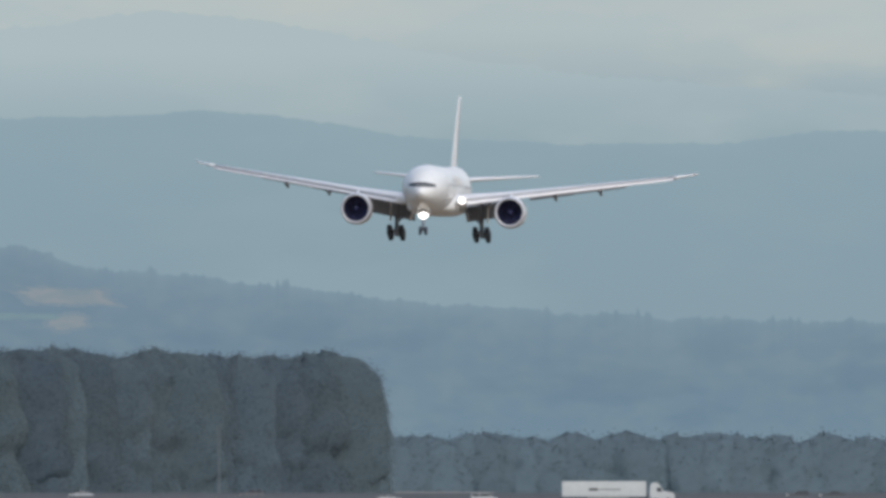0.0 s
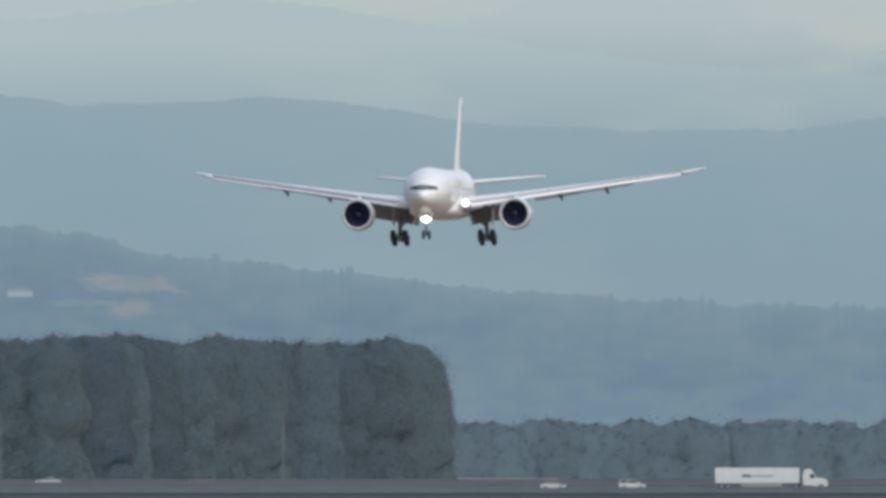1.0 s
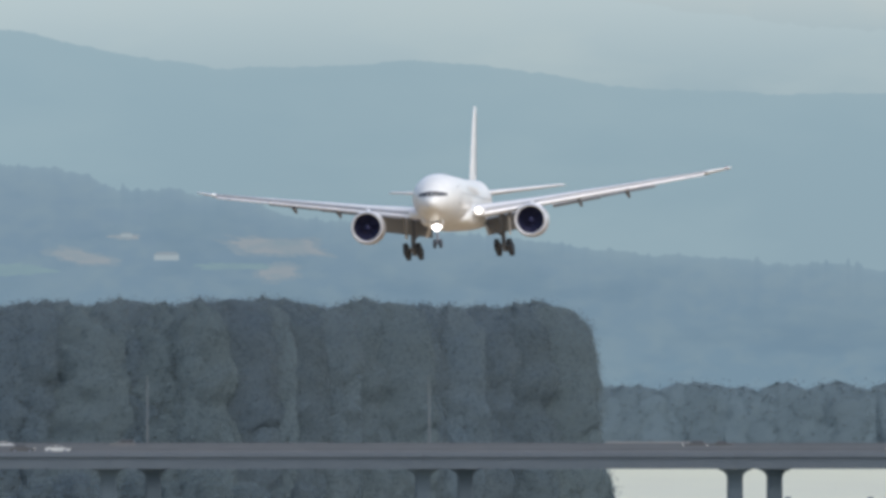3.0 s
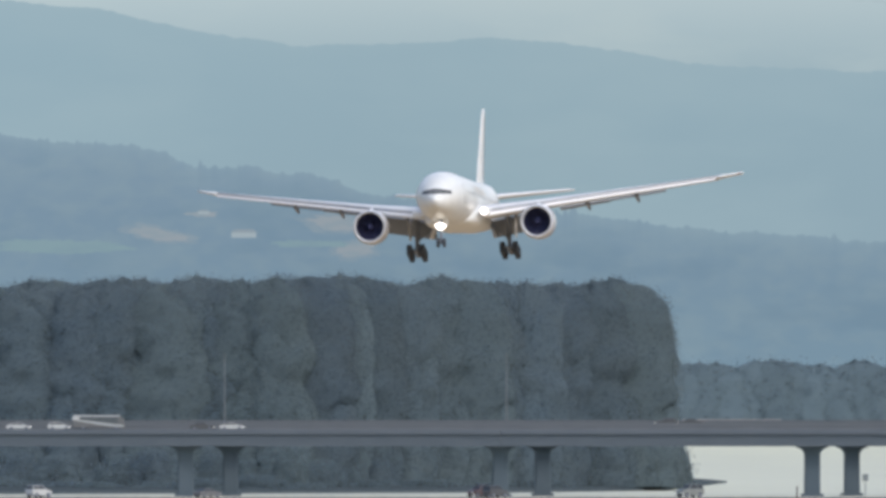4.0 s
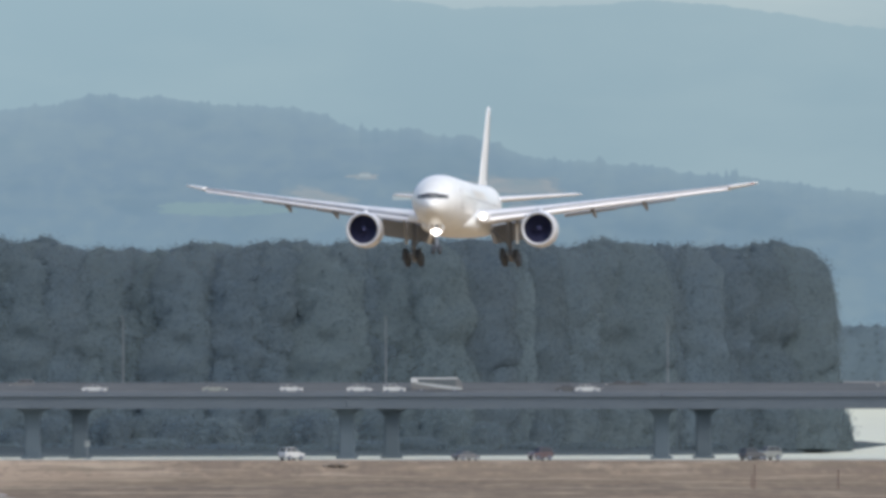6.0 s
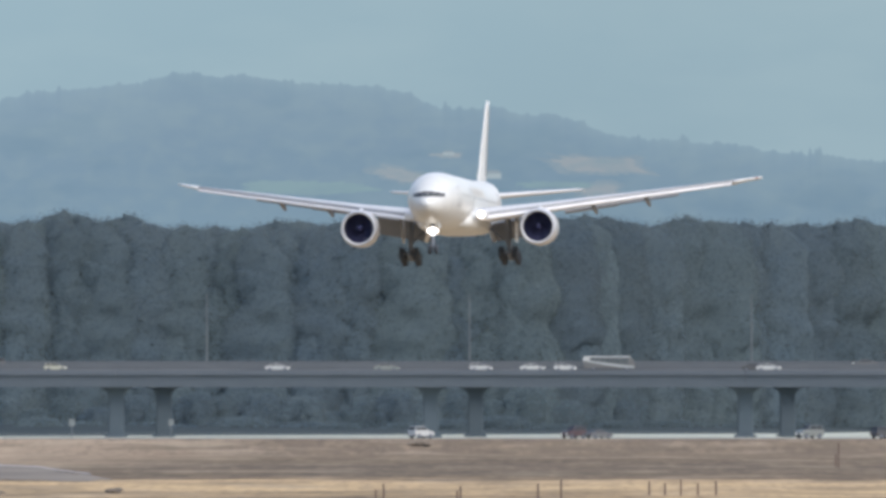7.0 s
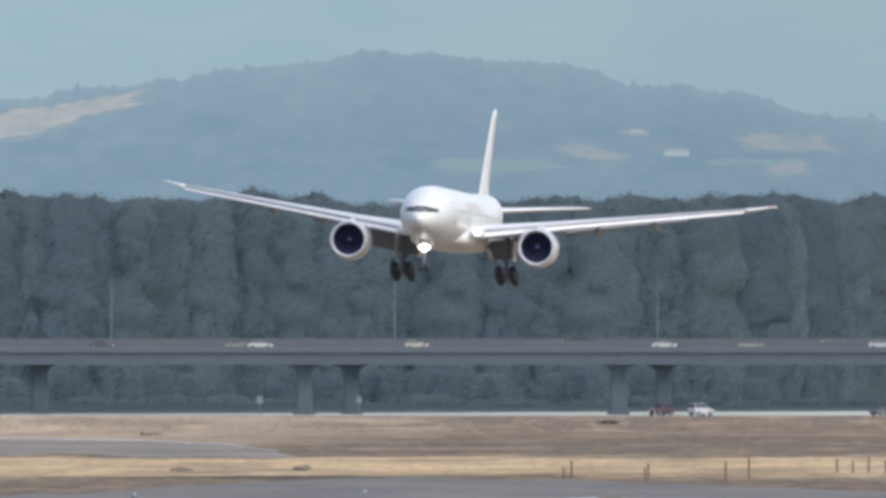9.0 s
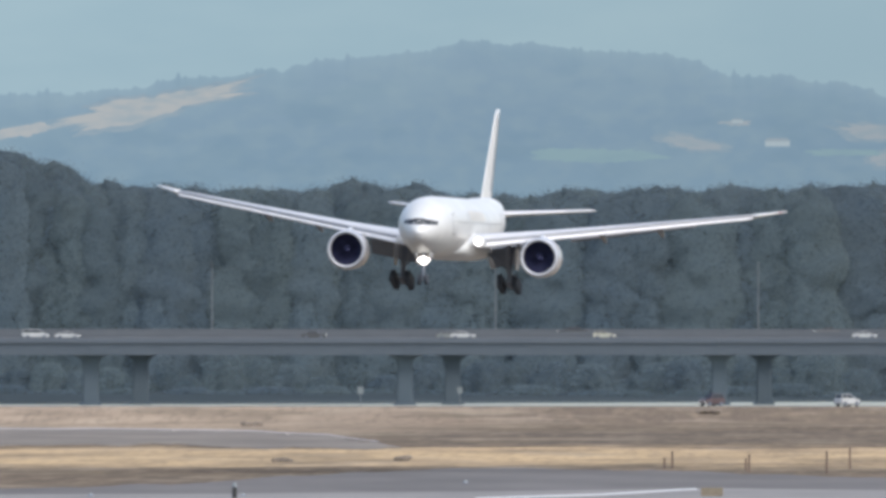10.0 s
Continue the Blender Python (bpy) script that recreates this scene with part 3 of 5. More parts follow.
def street_lamp(u):
    y = NEAR + APART + 6.6
    e = tagged(new("street_lamp"), "tall slender galvanised light pole on the bridge", "lamp post", group="light poles on the bridge")
    e.matrix_world = pose(across(u, y), y, FARDECK)
    part("pole", rod((0, 0, 0), (0, 0, 13.2), 0.19, 0.11), M_GALV, e)
    part("arm", rod((0, 0, 13.1), (0, -2.6, 13.7), 0.09, 0.06), M_GALV, e)
    part("lamp_head", box(-0.22, 0.22, -3.4, -2.5, 13.62, 13.82, 0.05), M_GALV, e)
    part("base_plate", box(-0.35, 0.35, -0.35, 0.35, 0, 0.12, 0.03), M_STEEL, e)


for u in (-1601, -1135, -633, -168, 331):
    street_lamp(u)


def channel_sign(u, v, d, bottom, face=1.1):
    e = tagged(new("channel_sign"), "small pale grey marker board on a post by the river", "sign", group="river marker boards")
    e.matrix_world = pose(across(u, d), d, bottom)
    h = up(v, d) - bottom
    part("post", rod((0, 0.15, 0), (0, 0.15, h + 0.5), 0.09), M_GALV, e)
    part("board", box(-face / 2, face / 2, -0.05, 0.05, h - face * 0.6, h + face * 0.6, 0.03), M_BOARD, e)


channel_sign(-872, -111, 3975, -0.8)
channel_sign(-696, -111, 3975, -0.8, 1.0)
channel_sign(966, -104, 3975, -0.8)
channel_sign(1112, -104, 3975, -0.8)

# ---------- traffic ----------
GLIDE = []  # what moves along x: thing, bearing at t0, t0, bearing per second, distance, road height


def wheel(parent, x, y, r, w):
    bm = turned([(-w / 2, r * 0.7), (-w / 2, r * 0.93), (-w / 2 + 0.04, r), (w / 2 - 0.04, r), (w / 2, r * 0.93), (w / 2, r * 0.7)], k=16, centre=(x, y, r), closed_ends=True)
    wh = part("wheel", bm, M_TYRE, parent)
    part("rim", turned([(-w / 2 - 0.015, r * 0.15), (-w / 2 - 0.012, r * 0.62), (w / 2 + 0.012, r * 0.62), (w / 2 + 0.015, r * 0.15)], k=12, centre=(x, y, r), closed_ends=True), M_STEEL, wh)


def side_skin(outline, w, inset=0.0, top_in=0.0, zref=(0, 1)):
    """A body from its side outline (x, z), narrowing upwards by top_in on each side."""
    def half(z):
        s = min(1, max(0, (z - zref[0]) / (zref[1] - zref[0])))
        return w / 2 - inset - top_in * s
    rings = [[(x, -half(z), z) for x, z in outline], [(x, -half(z) - 0.0, z) for x, z in outline], [(x, half(z), z) for x, z in outline]]
    return loft([rings[0], rings[2]])


CARS = {
    # outline of the body, greenhouse, glass; wheel places, wheel radius, width
    "sedan": dict(body=[(-2.35, 0.35), (-2.38, 0.75), (-2.2, 0.93), (-1.3, 0.98), (1.0, 0.96), (2.1, 0.8), (2.36, 0.62), (2.36, 0.32), (1.9, 0.25), (-1.9, 0.25)], top=[(-1.75, 0.95), (-0.95, 1.42), (0.3, 1.45), (1.25, 0.94)], wheels=(-1.42, 1.42), r=0.33, w=1.82),
    "hatch": dict(body=[(-2.1, 0.35), (-2.15, 0.8), (-2.0, 1.0), (0.9, 0.98), (1.85, 0.84), (2.12, 0.62), (2.12, 0.32), (1.7, 0.25), (-1.7, 0.25)], top=[(-2.0, 0.98), (-1.75, 1.5), (0.1, 1.52), (1.15, 0.96)], wheels=(-1.3, 1.35), r=0.33, w=1.78),
    "suv": dict(body=[(-2.35, 0.42), (-2.4, 0.95), (-2.3, 1.12), (1.0, 1.1), (2.15, 0.98), (2.38, 0.78), (2.38, 0.4), (1.9, 0.32), (-1.9, 0.32)], top=[(-2.28, 1.1), (-2.05, 1.72), (0.2, 1.76), (1.15, 1.09)], wheels=(-1.42, 1.45), r=0.38, w=1.9),
    "van": dict(body=[(-2.55, 0.4), (-2.6, 1.0), (-2.5, 1.12), (1.3, 1.1), (2.25, 0.95), (2.5, 0.7), (2.5, 0.36), (2.0, 0.3), (-2.0, 0.3)], top=[(-2.5, 1.1), (-2.35, 1.78), (0.5, 1.8), (1.6, 1.08)], wheels=(-1.55, 1.55), r=0.35, w=1.95),
    "pickup": dict(body=[(-2.75, 0.5), (-2.8, 1.1), (-0.6, 1.12), (1.2, 1.12), (2.5, 1.02), (2.72, 0.8), (2.72, 0.45), (2.2, 0.38), (-2.2, 0.38)], top=[(-0.75, 1.1), (-0.6, 1.78), (0.5, 1.8), (1.3, 1.1)], wheels=(-1.75, 1.75), r=0.42, w=1.98),
}
for kind, sx, sz in (("compact", 0.86, 1.14), ("offroader", 1.02, 1.26)):  # shorter and taller makes of the same body
    c = CARS["suv"]
    CARS[kind] = dict(body=[(x * sx, z * sz) for x, z in c["body"]], top=[(x * sx, z * sz) for x, z in c["top"]], wheels=tuple(x * sx for x in c["wheels"]), r=c["r"] * (1 + sz) / 2, w=c["w"])
PAINTS = {
    # white is toned down by haze put into the paint
    "white": surface("hazed_white_car_paint", (0.47, 0.485, 0.485), (0.42, 0.435, 0.435), rough=0.25, scale=0.8, coat=0.5),
    "coach": surface("grey_white_coach_paint", (0.36, 0.38, 0.38), (0.32, 0.34, 0.34), rough=0.3, scale=0.5, coat=0.3),
    "silver": surface("silver_car_paint", (0.24, 0.258, 0.25), (0.21, 0.226, 0.22), rough=0.3, metal=0.4, scale=0.8, coat=0.5),
    "dark": surface("dark_car_paint", (0.075, 0.08, 0.088), (0.065, 0.07, 0.076), rough=0.25, scale=0.8, coat=0.5),
    "red": surface("dark_red_car_paint", (0.085, 0.056, 0.06), (0.075, 0.05, 0.054), rough=0.3, scale=0.8, coat=0.5),
    "grey": surface("grey_car_paint", (0.13, 0.135, 0.14), (0.11, 0.115, 0.12), rough=0.3, scale=0.8, coat=0.5),
    "yellow": surface("pale_yellow_car_paint", (0.40, 0.40, 0.33), (0.36, 0.36, 0.30), rough=0.3, scale=0.8, coat=0.5),
}
NAMES = {"sedan": "sedan", "hatch": "hatchback", "suv": "sport_utility_car", "van": "minivan", "pickup": "pickup_truck", "compact": "compact_sport_utility_car", "offroader": "off_road_car"}


def car(kind, paint, where):
    c = CARS[kind]
    e = tagged(new(NAMES[kind]), {"dark": "black", "red": "dark red", "yellow": "pale yellow"}.get(paint, paint) + " " + NAMES[kind].replace("_", " ") + " driving on the " + where, "car", group="cars on the " + where)
    mat = PAINTS[paint]
    w = c["w"]
    bm = side_skin(c["body"], w)
    bmesh.ops.bevel(bm, geom=list(bm.edges), offset=0.06, segments=2, affect="EDGES")
    part("body", bm, mat, e)
    z0, z1 = c["top"][0][1], max(z for _, z in c["top"])
    part("cabin", side_skin(c["top"], w, 0.1, 0.16, (z0, z1)), mat, e)
    # side windows, windscreen, rear window
    (xa, za), (xb, zb), (xc, zc), (xd, zd) = c["top"]
    for s in (-1, 1):
        def at(x, z, out=0.012):
            return (x, s * (w / 2 - 0.1 - 0.16 * (z - z0) / (z1 - z0) + out), z)
        zl, zh = z0 + 0.06, z1 - 0.09
        mid = (xb + xc) / 2
        def edge(x0, q0, x1, q1, z):
            return x0 + (x1 - x0) * (z - q0) / (q1 - q0)
        for l0, l1, h0, h1 in ((edge(xa, za, xb, zb, zl) + 0.14, mid - 0.05, edge(xa, za, xb, zb, zh) + 0.12, mid - 0.05), (mid + 0.05, edge(xd, zd, xc, zc, zl) - 0.14, mid + 0.05, edge(xd, zd, xc, zc, zh) - 0.12)):
            raw("side_window", [at(l0, zl), at(l1, zl), at(h1, zh), at(h0, zh)], [(0, 1, 2, 3)], M_GLASS, e)
    for (x0, q0), (x1, q1), o, name in (((xd, zd), (xc, zc), 0.015, "windscreen"), ((xa, za), (xb, zb), -0.015, "rear_window")):
        a, b2 = 0.12, 0.85
        ya, yb = w / 2 - 0.16, w / 2 - 0.28
        p = [(x0 + (x1 - x0) * a + o, -ya, q0 + (q1 - q0) * a + 0.01), (x0 + (x1 - x0) * a + o, ya, q0 + (q1 - q0) * a + 0.01), (x0 + (x1 - x0) * b2 + o, yb, q0 + (q1 - q0) * b2 + 0.01), (x0 + (x1 - x0) * b2 + o, -yb, q0 + (q1 - q0) * b2 + 0.01)]
        raw(name, p, [(0, 1, 2, 3)], M_GLASS, e)
    for x in c["wheels"]:
        for s in (-1, 1):
            wheel(e, x, s * (w / 2 - 0.09), c["r"], 0.24)
    front, back = max(x for x, _ in c["body"]), min(x for x, _ in c["body"])
    for s in (-1, 1):
        part("headlight", box(front - 0.16, front + 0.01, s * (w / 2 - 0.32) - 0.16, s * (w / 2 - 0.32) + 0.16, 0.60, 0.74, 0.03), M_HEAD, e)
        part("tail_light", box(back - 0.01, back + 0.12, s * (w / 2 - 0.2) - 0.1, s * (w / 2 - 0.2) + 0.1, 0.7, 0.88, 0.03), M_TAIL, e)
    part("bumper", box(front - 0.12, front + 0.04, -w / 2 + 0.1, w / 2 - 0.1, 0.34, 0.5, 0.04), M_BLACK, e)
    return e


def semi_truck():
    e = tagged(new("semi_truck"), "white articulated lorry with a long box trailer driving on the bridge", "truck")
    tr = part("trailer", box(-10.7, 5.2, -1.28, 1.28, 1.15, 4.05, 0.06), PAINTS["white"], e, "long white box trailer")
    for s in (-1, 1):
        part("marking", box(-5.6, -3.9, s * 1.29 - 0.01, s * 1.29 + 0.01, 2.25, 2.75), PAINTS["dark"], tr, "dark plain mark")
        part("marking", box(-3.7, 0.4, s * 1.29 - 0.01, s * 1.29 + 0.01, 2.4, 2.6), PAINTS["grey"], tr, "grey plain bar")
        part("side_skirt", box(-5.8, 2.0, s * 1.22 - 0.03, s * 1.22 + 0.03, 0.45, 1.14), PAINTS["silver"], tr)
    cab = [(5.9, 0.6), (5.9, 2.9), (6.3, 3.75), (7.4, 3.85), (8.0, 3.0), (8.5, 2.2), (10.2, 1.95), (10.6, 1.6), (10.65, 0.55), (10.2, 0.45)]
    bm = side_skin(cab, 2.45)
    bmesh.ops.bevel(bm, geom=list(bm.edges), offset=0.1, segments=2, affect="EDGES")
    tc = part("tractor_cab", bm, PAINTS["white"], e, "white long-nosed tractor cab")
    for s in (-1, 1):
        raw("side_window", [(7.2, s * 1.24, 2.1), (8.3, s * 1.24, 2.1), (7.95, s * 1.24, 2.85), (7.3, s * 1.24, 2.85)], [(0, 1, 2, 3)], M_GLASS, tc)
        part("fuel_tank", rod((6.2, s * 1.0, 0.75), (7.7, s * 1.0, 0.75), 0.33), M_CHROME, tc)
    raw("windscreen", [(8.47, -1.0, 2.32), (8.47, 1.0, 2.32), (8.07, 0.95, 3.0), (8.07, -0.95, 3.0)], [(0, 1, 2, 3)], M_GLASS, tc)
    part("chassis", box(4.0, 10.0, -0.5, 0.5, 0.55, 1.0), M_BLACK, e)
    for x in (-9.5, -8.2, 4.6, 5.9, 9.4):
        for s in (-1, 1):
            wheel(e, x, s * 1.05, 0.5, 0.36)
    return e


M_TINT = surface("tinted_coach_glass", (0.075, 0.09, 0.1), (0.06, 0.075, 0.085), rough=0.3, scale=1)


def motor_coach():
    e = tagged(new("motor_coach"), "grey motor coach with white roof edge and slanting white band", "bus")
    out = [(-4.9, 0.5), (-4.95, 2.55), (-4.7, 2.75), (3.9, 2.75), (4.5, 2.3), (4.85, 1.4), (4.8, 0.5)]
    bm = side_skin(out, 2.5)
    bmesh.ops.bevel(bm, geom=list(bm.edges), offset=0.1, segments=2, affect="EDGES")
    part("body", bm, PAINTS["grey"], e)
    part("roof_edge", box(-4.8, 3.95, -1.28, 1.28, 2.56, 2.8, 0.06), PAINTS["white"], e, "white roof edge")
    part("rear_panel", box(-4.99, -3.7, -1.275, 1.275, 1.9, 2.55, 0.05), PAINTS["white"], e, "white rear panel")
    for s in (-1, 1):
        for i in range(5):
            x0 = -3.5 + i * 1.42
            raw("side_window", [(x0, s * 1.262, 1.85 - 0.19 * i), (x0 + 1.32, s * 1.262, 1.85 - 0.19 * i - 0.17), (x0 + 1.32, s * 1.262, 2.48), (x0, s * 1.262, 2.48)], [(0, 1, 2, 3)], M_TINT, e)
        raw("slanting_band", [(-4.4, s * 1.266, 1.75), (-3.6, s * 1.266, 1.95), (4.7, s * 1.266, 0.95), (4.7, s * 1.266, 0.55), (2.0, s * 1.266, 0.7)], [(0, 1, 2, 3, 4)], PAINTS["coach"], e, "greyish white slanting band")
    raw("windscreen", [(4.84, -1.1, 1.5), (4.84, 1.1, 1.5), (4.56, 1.05, 2.3), (4.56, -1.05, 2.3)], [(0, 1, 2, 3)], M_TINT, e)
    for x in (-3.0, 3.3):
        for s in (-1, 1):
            wheel(e, x, s * 1.08, 0.48, 0.3)
    return e


NEARLANE, MIDLANE, FARLANE = NEAR - 3.6, NEAR + 1.2, NEAR + APART + 1.0
BANKROAD, BANKROAD2 = 3.0, -3.0  # offsets from the middle of the levee road
# kind, paint, bearing, at seconds, bearing per second, lane
for kind, paint, u, t0, rate, lane in (
    ("sedan", "white", 809, 1.0, 177, NEARLANE), ("van", "white", 950, 1.0, 149, NEARLANE), ("sedan", "white", 2, 0.5, -171, FARLANE),
    ("sedan", "dark", 941, 2.5, -191, FARLANE), ("sedan", "grey", 532, 7.0, -193, FARLANE), ("hatch", "dark", -317, 9.0, -186, FARLANE),
    ("suv", "grey", -112, 2.5, -200, FARLANE), ("sedan", "white", -453, 4.5, 158.5, NEARLANE), ("hatch", "white", -384, 4.5, 154, NEARLANE),
    ("sedan", "white", -69, 4.5, 172, NEARLANE), ("sedan", "dark", -27, 5.0, 181, MIDLANE), ("sedan", "silver", -627, 5.0, 156, NEARLANE),
    ("hatch", "white", -522, 5.0, 187, MIDLANE), ("hatch", "yellow", -594, 9.0, 153.5, NEARLANE), ("sedan", "white", -156, 9.0, 176, MIDLANE),
    ("sedan", "white", -871, 9.0, 180, NEARLANE), ("sedan", "silver", -911, 9.0, 196, MIDLANE), ("van", "white", -1447, 10.0, 165, NEARLANE),
    ("sedan", "white", -1391, 10.0, 163, MIDLANE), ("sedan", "dark", -955, 10.0, 198, MIDLANE)):
    GLIDE.append((car(kind, paint, "bridge"), u, t0, rate, lane, FARDECK if lane == FARLANE else DECK))
GLIDE.append((semi_truck(), 1196, 1.0, 158, NEARLANE, DECK))
GLIDE.append((motor_coach(), -312, 4.5, 156.5, MIDLANE, DECK))
for kind, paint, u, t0, rate, lane in (("compact", "white", -456, 4.5, 81, BANKROAD2), ("sedan", "grey", -155, 4.5, 86, BANKROAD2), ("compact", "red", 239, 4.5, -89, BANKROAD), ("compact", "dark", 353, 4.5, 84, BANKROAD2), ("offroader", "silver", 619, 4.5, -74, BANKROAD)):
    GLIDE.append((car(kind, paint, "river bank"), u, t0, rate, lane, None))


# ---------- trees ----------
def flakes(rng, p, d, size):
    """Small bent flakes of leaves at the places p, faced outward along d, to the camera side and up."""
    count = len(p)
    f = d * np.array((0.6, 0.6, 0.5)) + np.array((0.15, -0.65, 0.45)) + 0.15 * rng.normal(size=(count, 3))
    f /= np.linalg.norm(f, axis=1)[:, None]
    a = np.cross(f, rng.normal(size=(count, 3)))
    a /= np.linalg.norm(a, axis=1)[:, None]
    b = np.cross(f, a)
    s = size * (0.6 + 0.8 * rng.random((count, 1)))
    j = 0.7 + 0.6 * rng.random((count, 4))
    verts = np.stack([p + a * s * j[:, :1] - f * s * 0.2, p + b * s * j[:, 1:2] * 0.8, p - a * s * j[:, 2:3] - f * s * 0.2, p - b * s * j[:, 3:] * 0.8], 1).reshape(-1, 3)
    k = np.arange(count)[:, None] * 4
    faces = np.concatenate([k + np.array(q) for q in ((0, 1, 3), (1, 2, 3))]).tolist()
    return verts, faces


def leaf_cloud(rng, lobes, count, size):
    """Small bent leaf clumps spread through the outer parts of the lobes: (centre, radii) each."""
    weights = np.array([r[0] * r[1] + r[0] * r[2] for _, r in lobes])
    pick = rng.choice(len(lobes), count, p=weights / weights.sum())
    c = np.array([q[0] for q in lobes])[pick]
    r = np.array([q[1] for q in lobes])[pick]
    d = rng.normal(size=(count, 3))
    d /= np.linalg.norm(d, axis=1)[:, None]
    p = c + d * r * (0.93 + 0.2 * rng.random((count, 1)) ** 1.5)
    verts, faces = flakes(rng, p, d, size)
    # the dense inner foliage of each lobe, lumpy
    bm = bmesh.new()
    bmesh.ops.create_icosphere(bm, subdivisions=2, radius=1.0)
    ball = np.array([v.co[:] for v in bm.verts])
    tri = [[v.index for v in q.verts] for q in bm.faces]
    bm.free()
    out, base = [verts], len(verts)
    for c, r in lobes:
        lump = np.array([noise.noise((p[0] * 2.1 + c[0], p[1] * 2.1 + c[1], p[2] * 2.1 + c[2])) for p in ball])[:, None]
        out.append(np.array(c) + ball * np.array(r) * (0.9 + 0.28 * lump))
        faces += [[i + base for i in q] for q in tri]
        base += len(ball)
    return np.concatenate(out), faces


def column_cloud(rng, columns, count, size, around=28, rings=40, amp=0.27):
    """Tall crowns, each a lumpy column of dense foliage under small leaf clumps: (x, y, bottom, top, radius)."""
    out, faces, base, spots, outs = [], [], 0, [], []
    area = np.array([(t - b) * r for _, _, b, t, r in columns])
    share = np.maximum(1, count * area / area.sum()).astype(int)

    def skin(a, s, col):
        x, y, b, t, r = col
        k = (x * 0.37 + y * 0.11, r)
        lump = np.array([noise.noise((math.cos(p) * 1.5 + k[0], math.sin(p) * 1.5 + k[1], q * (t - b) / r * 1.6)) + 0.22 * noise.noise((math.cos(p) * 3.4 + k[0], math.sin(p) * 3.4, q * (t - b) / r * 1.9)) + 0.03 * noise.noise((math.cos(p) * 7 + k[0], math.sin(p) * 7, q * (t - b) / r * 6)) for p, q in zip(a, s)])
        env = np.where(s < 0.8, 0.9 + 0.12 * np.sin(np.pi * np.minimum(1, s / 0.8)), np.sqrt(np.maximum(0.0, 1 - np.maximum(0.0, (s - 0.8) / 0.2) ** 3)) * 0.9)
        bend = np.array([(noise.noise((k[0], r * 3.1, h)), noise.noise((k[0], h, r * 5.7)), noise.noise((h, k[0], r * 2.3))) for h in (b + (t - b) * s) * 0.17])
        bend *= np.clip(s * 3, 0, 1)[:, None] * amp / 0.16
        rad = r * env * (1 + amp * lump) * (1 + 0.07 * bend[:, 2])
        z = b + (t - b) * s + r * 0.3 * lump * np.clip((s - 0.6) * 4, 0, 1)
        return np.stack([x + 0.24 * r * bend[:, 0] + np.cos(a) * rad, y + 0.05 * r * bend[:, 1] + np.sin(a) * rad, z], 1)

    for col, m in zip(columns, share):
        i, j = np.meshgrid(np.arange(around), np.arange(rings))
        s = (j.ravel() / (rings - 1)) ** 0.8
        out.append(skin(i.ravel() * 2 * np.pi / around, s, col))
        for j in range(rings - 1):
            for i in range(around):
                a, b = base + j * around + i, base + j * around + (i + 1) % around
                faces.append([a, b, b + around, a + around])
        base += around * rings
        a = rng.random(m) * 2 * np.pi
        s = rng.random(m) ** 0.85
        p = skin(a, s, col)
        d = np.stack([np.cos(a), np.sin(a), np.where(s > 0.85, 1.2, 0.1)], 1)
        d /= np.linalg.norm(d, axis=1)[:, None]
        spots.append(p + d * size * (0.05 + np.where(s > 0.84, 5.0, 1.2)[:, None] * rng.random((m, 1)) ** 3 + 9.0 * rng.random((m, 1)) ** 6))
        outs.append(d)
    spots = np.concatenate(spots)
    v, q = flakes(rng, spots, np.concatenate(outs), size * np.where(rng.random((len(spots), 1)) < 0.2, 2.0, 1.0))
    return np.concatenate(out + [v]), faces + [[i + base for i in k] for k in q]


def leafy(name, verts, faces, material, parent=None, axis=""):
    if axis:  # normals bent to the camera side and up, which evens out the shade
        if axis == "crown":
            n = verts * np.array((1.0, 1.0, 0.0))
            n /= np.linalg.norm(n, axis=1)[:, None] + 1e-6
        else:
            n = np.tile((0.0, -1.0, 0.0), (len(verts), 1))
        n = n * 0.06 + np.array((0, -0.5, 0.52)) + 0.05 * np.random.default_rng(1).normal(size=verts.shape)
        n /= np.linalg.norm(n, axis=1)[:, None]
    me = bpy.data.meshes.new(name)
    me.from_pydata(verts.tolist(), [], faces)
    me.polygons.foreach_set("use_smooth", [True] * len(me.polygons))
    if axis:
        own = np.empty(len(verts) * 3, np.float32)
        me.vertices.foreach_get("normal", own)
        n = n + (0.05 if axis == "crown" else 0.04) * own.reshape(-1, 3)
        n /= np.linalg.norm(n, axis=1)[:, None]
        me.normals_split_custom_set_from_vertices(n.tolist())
    me.materials.append(material)
    if axis:  # three-cornered faces are the loose sprays
        me.materials.append(M_SPRAY if material == M_LEAF else M_FARSPRAY)
        me.polygons.foreach_set("material_index", [1 if len(q) == 3 else 0 for q in faces])
    ob = new(name, me)
    ob.parent = parent
    return ob


REACH = {}  # how far each kind of crown spreads from its trunk
EDGE = 636.0  # bearing at which the wood ends


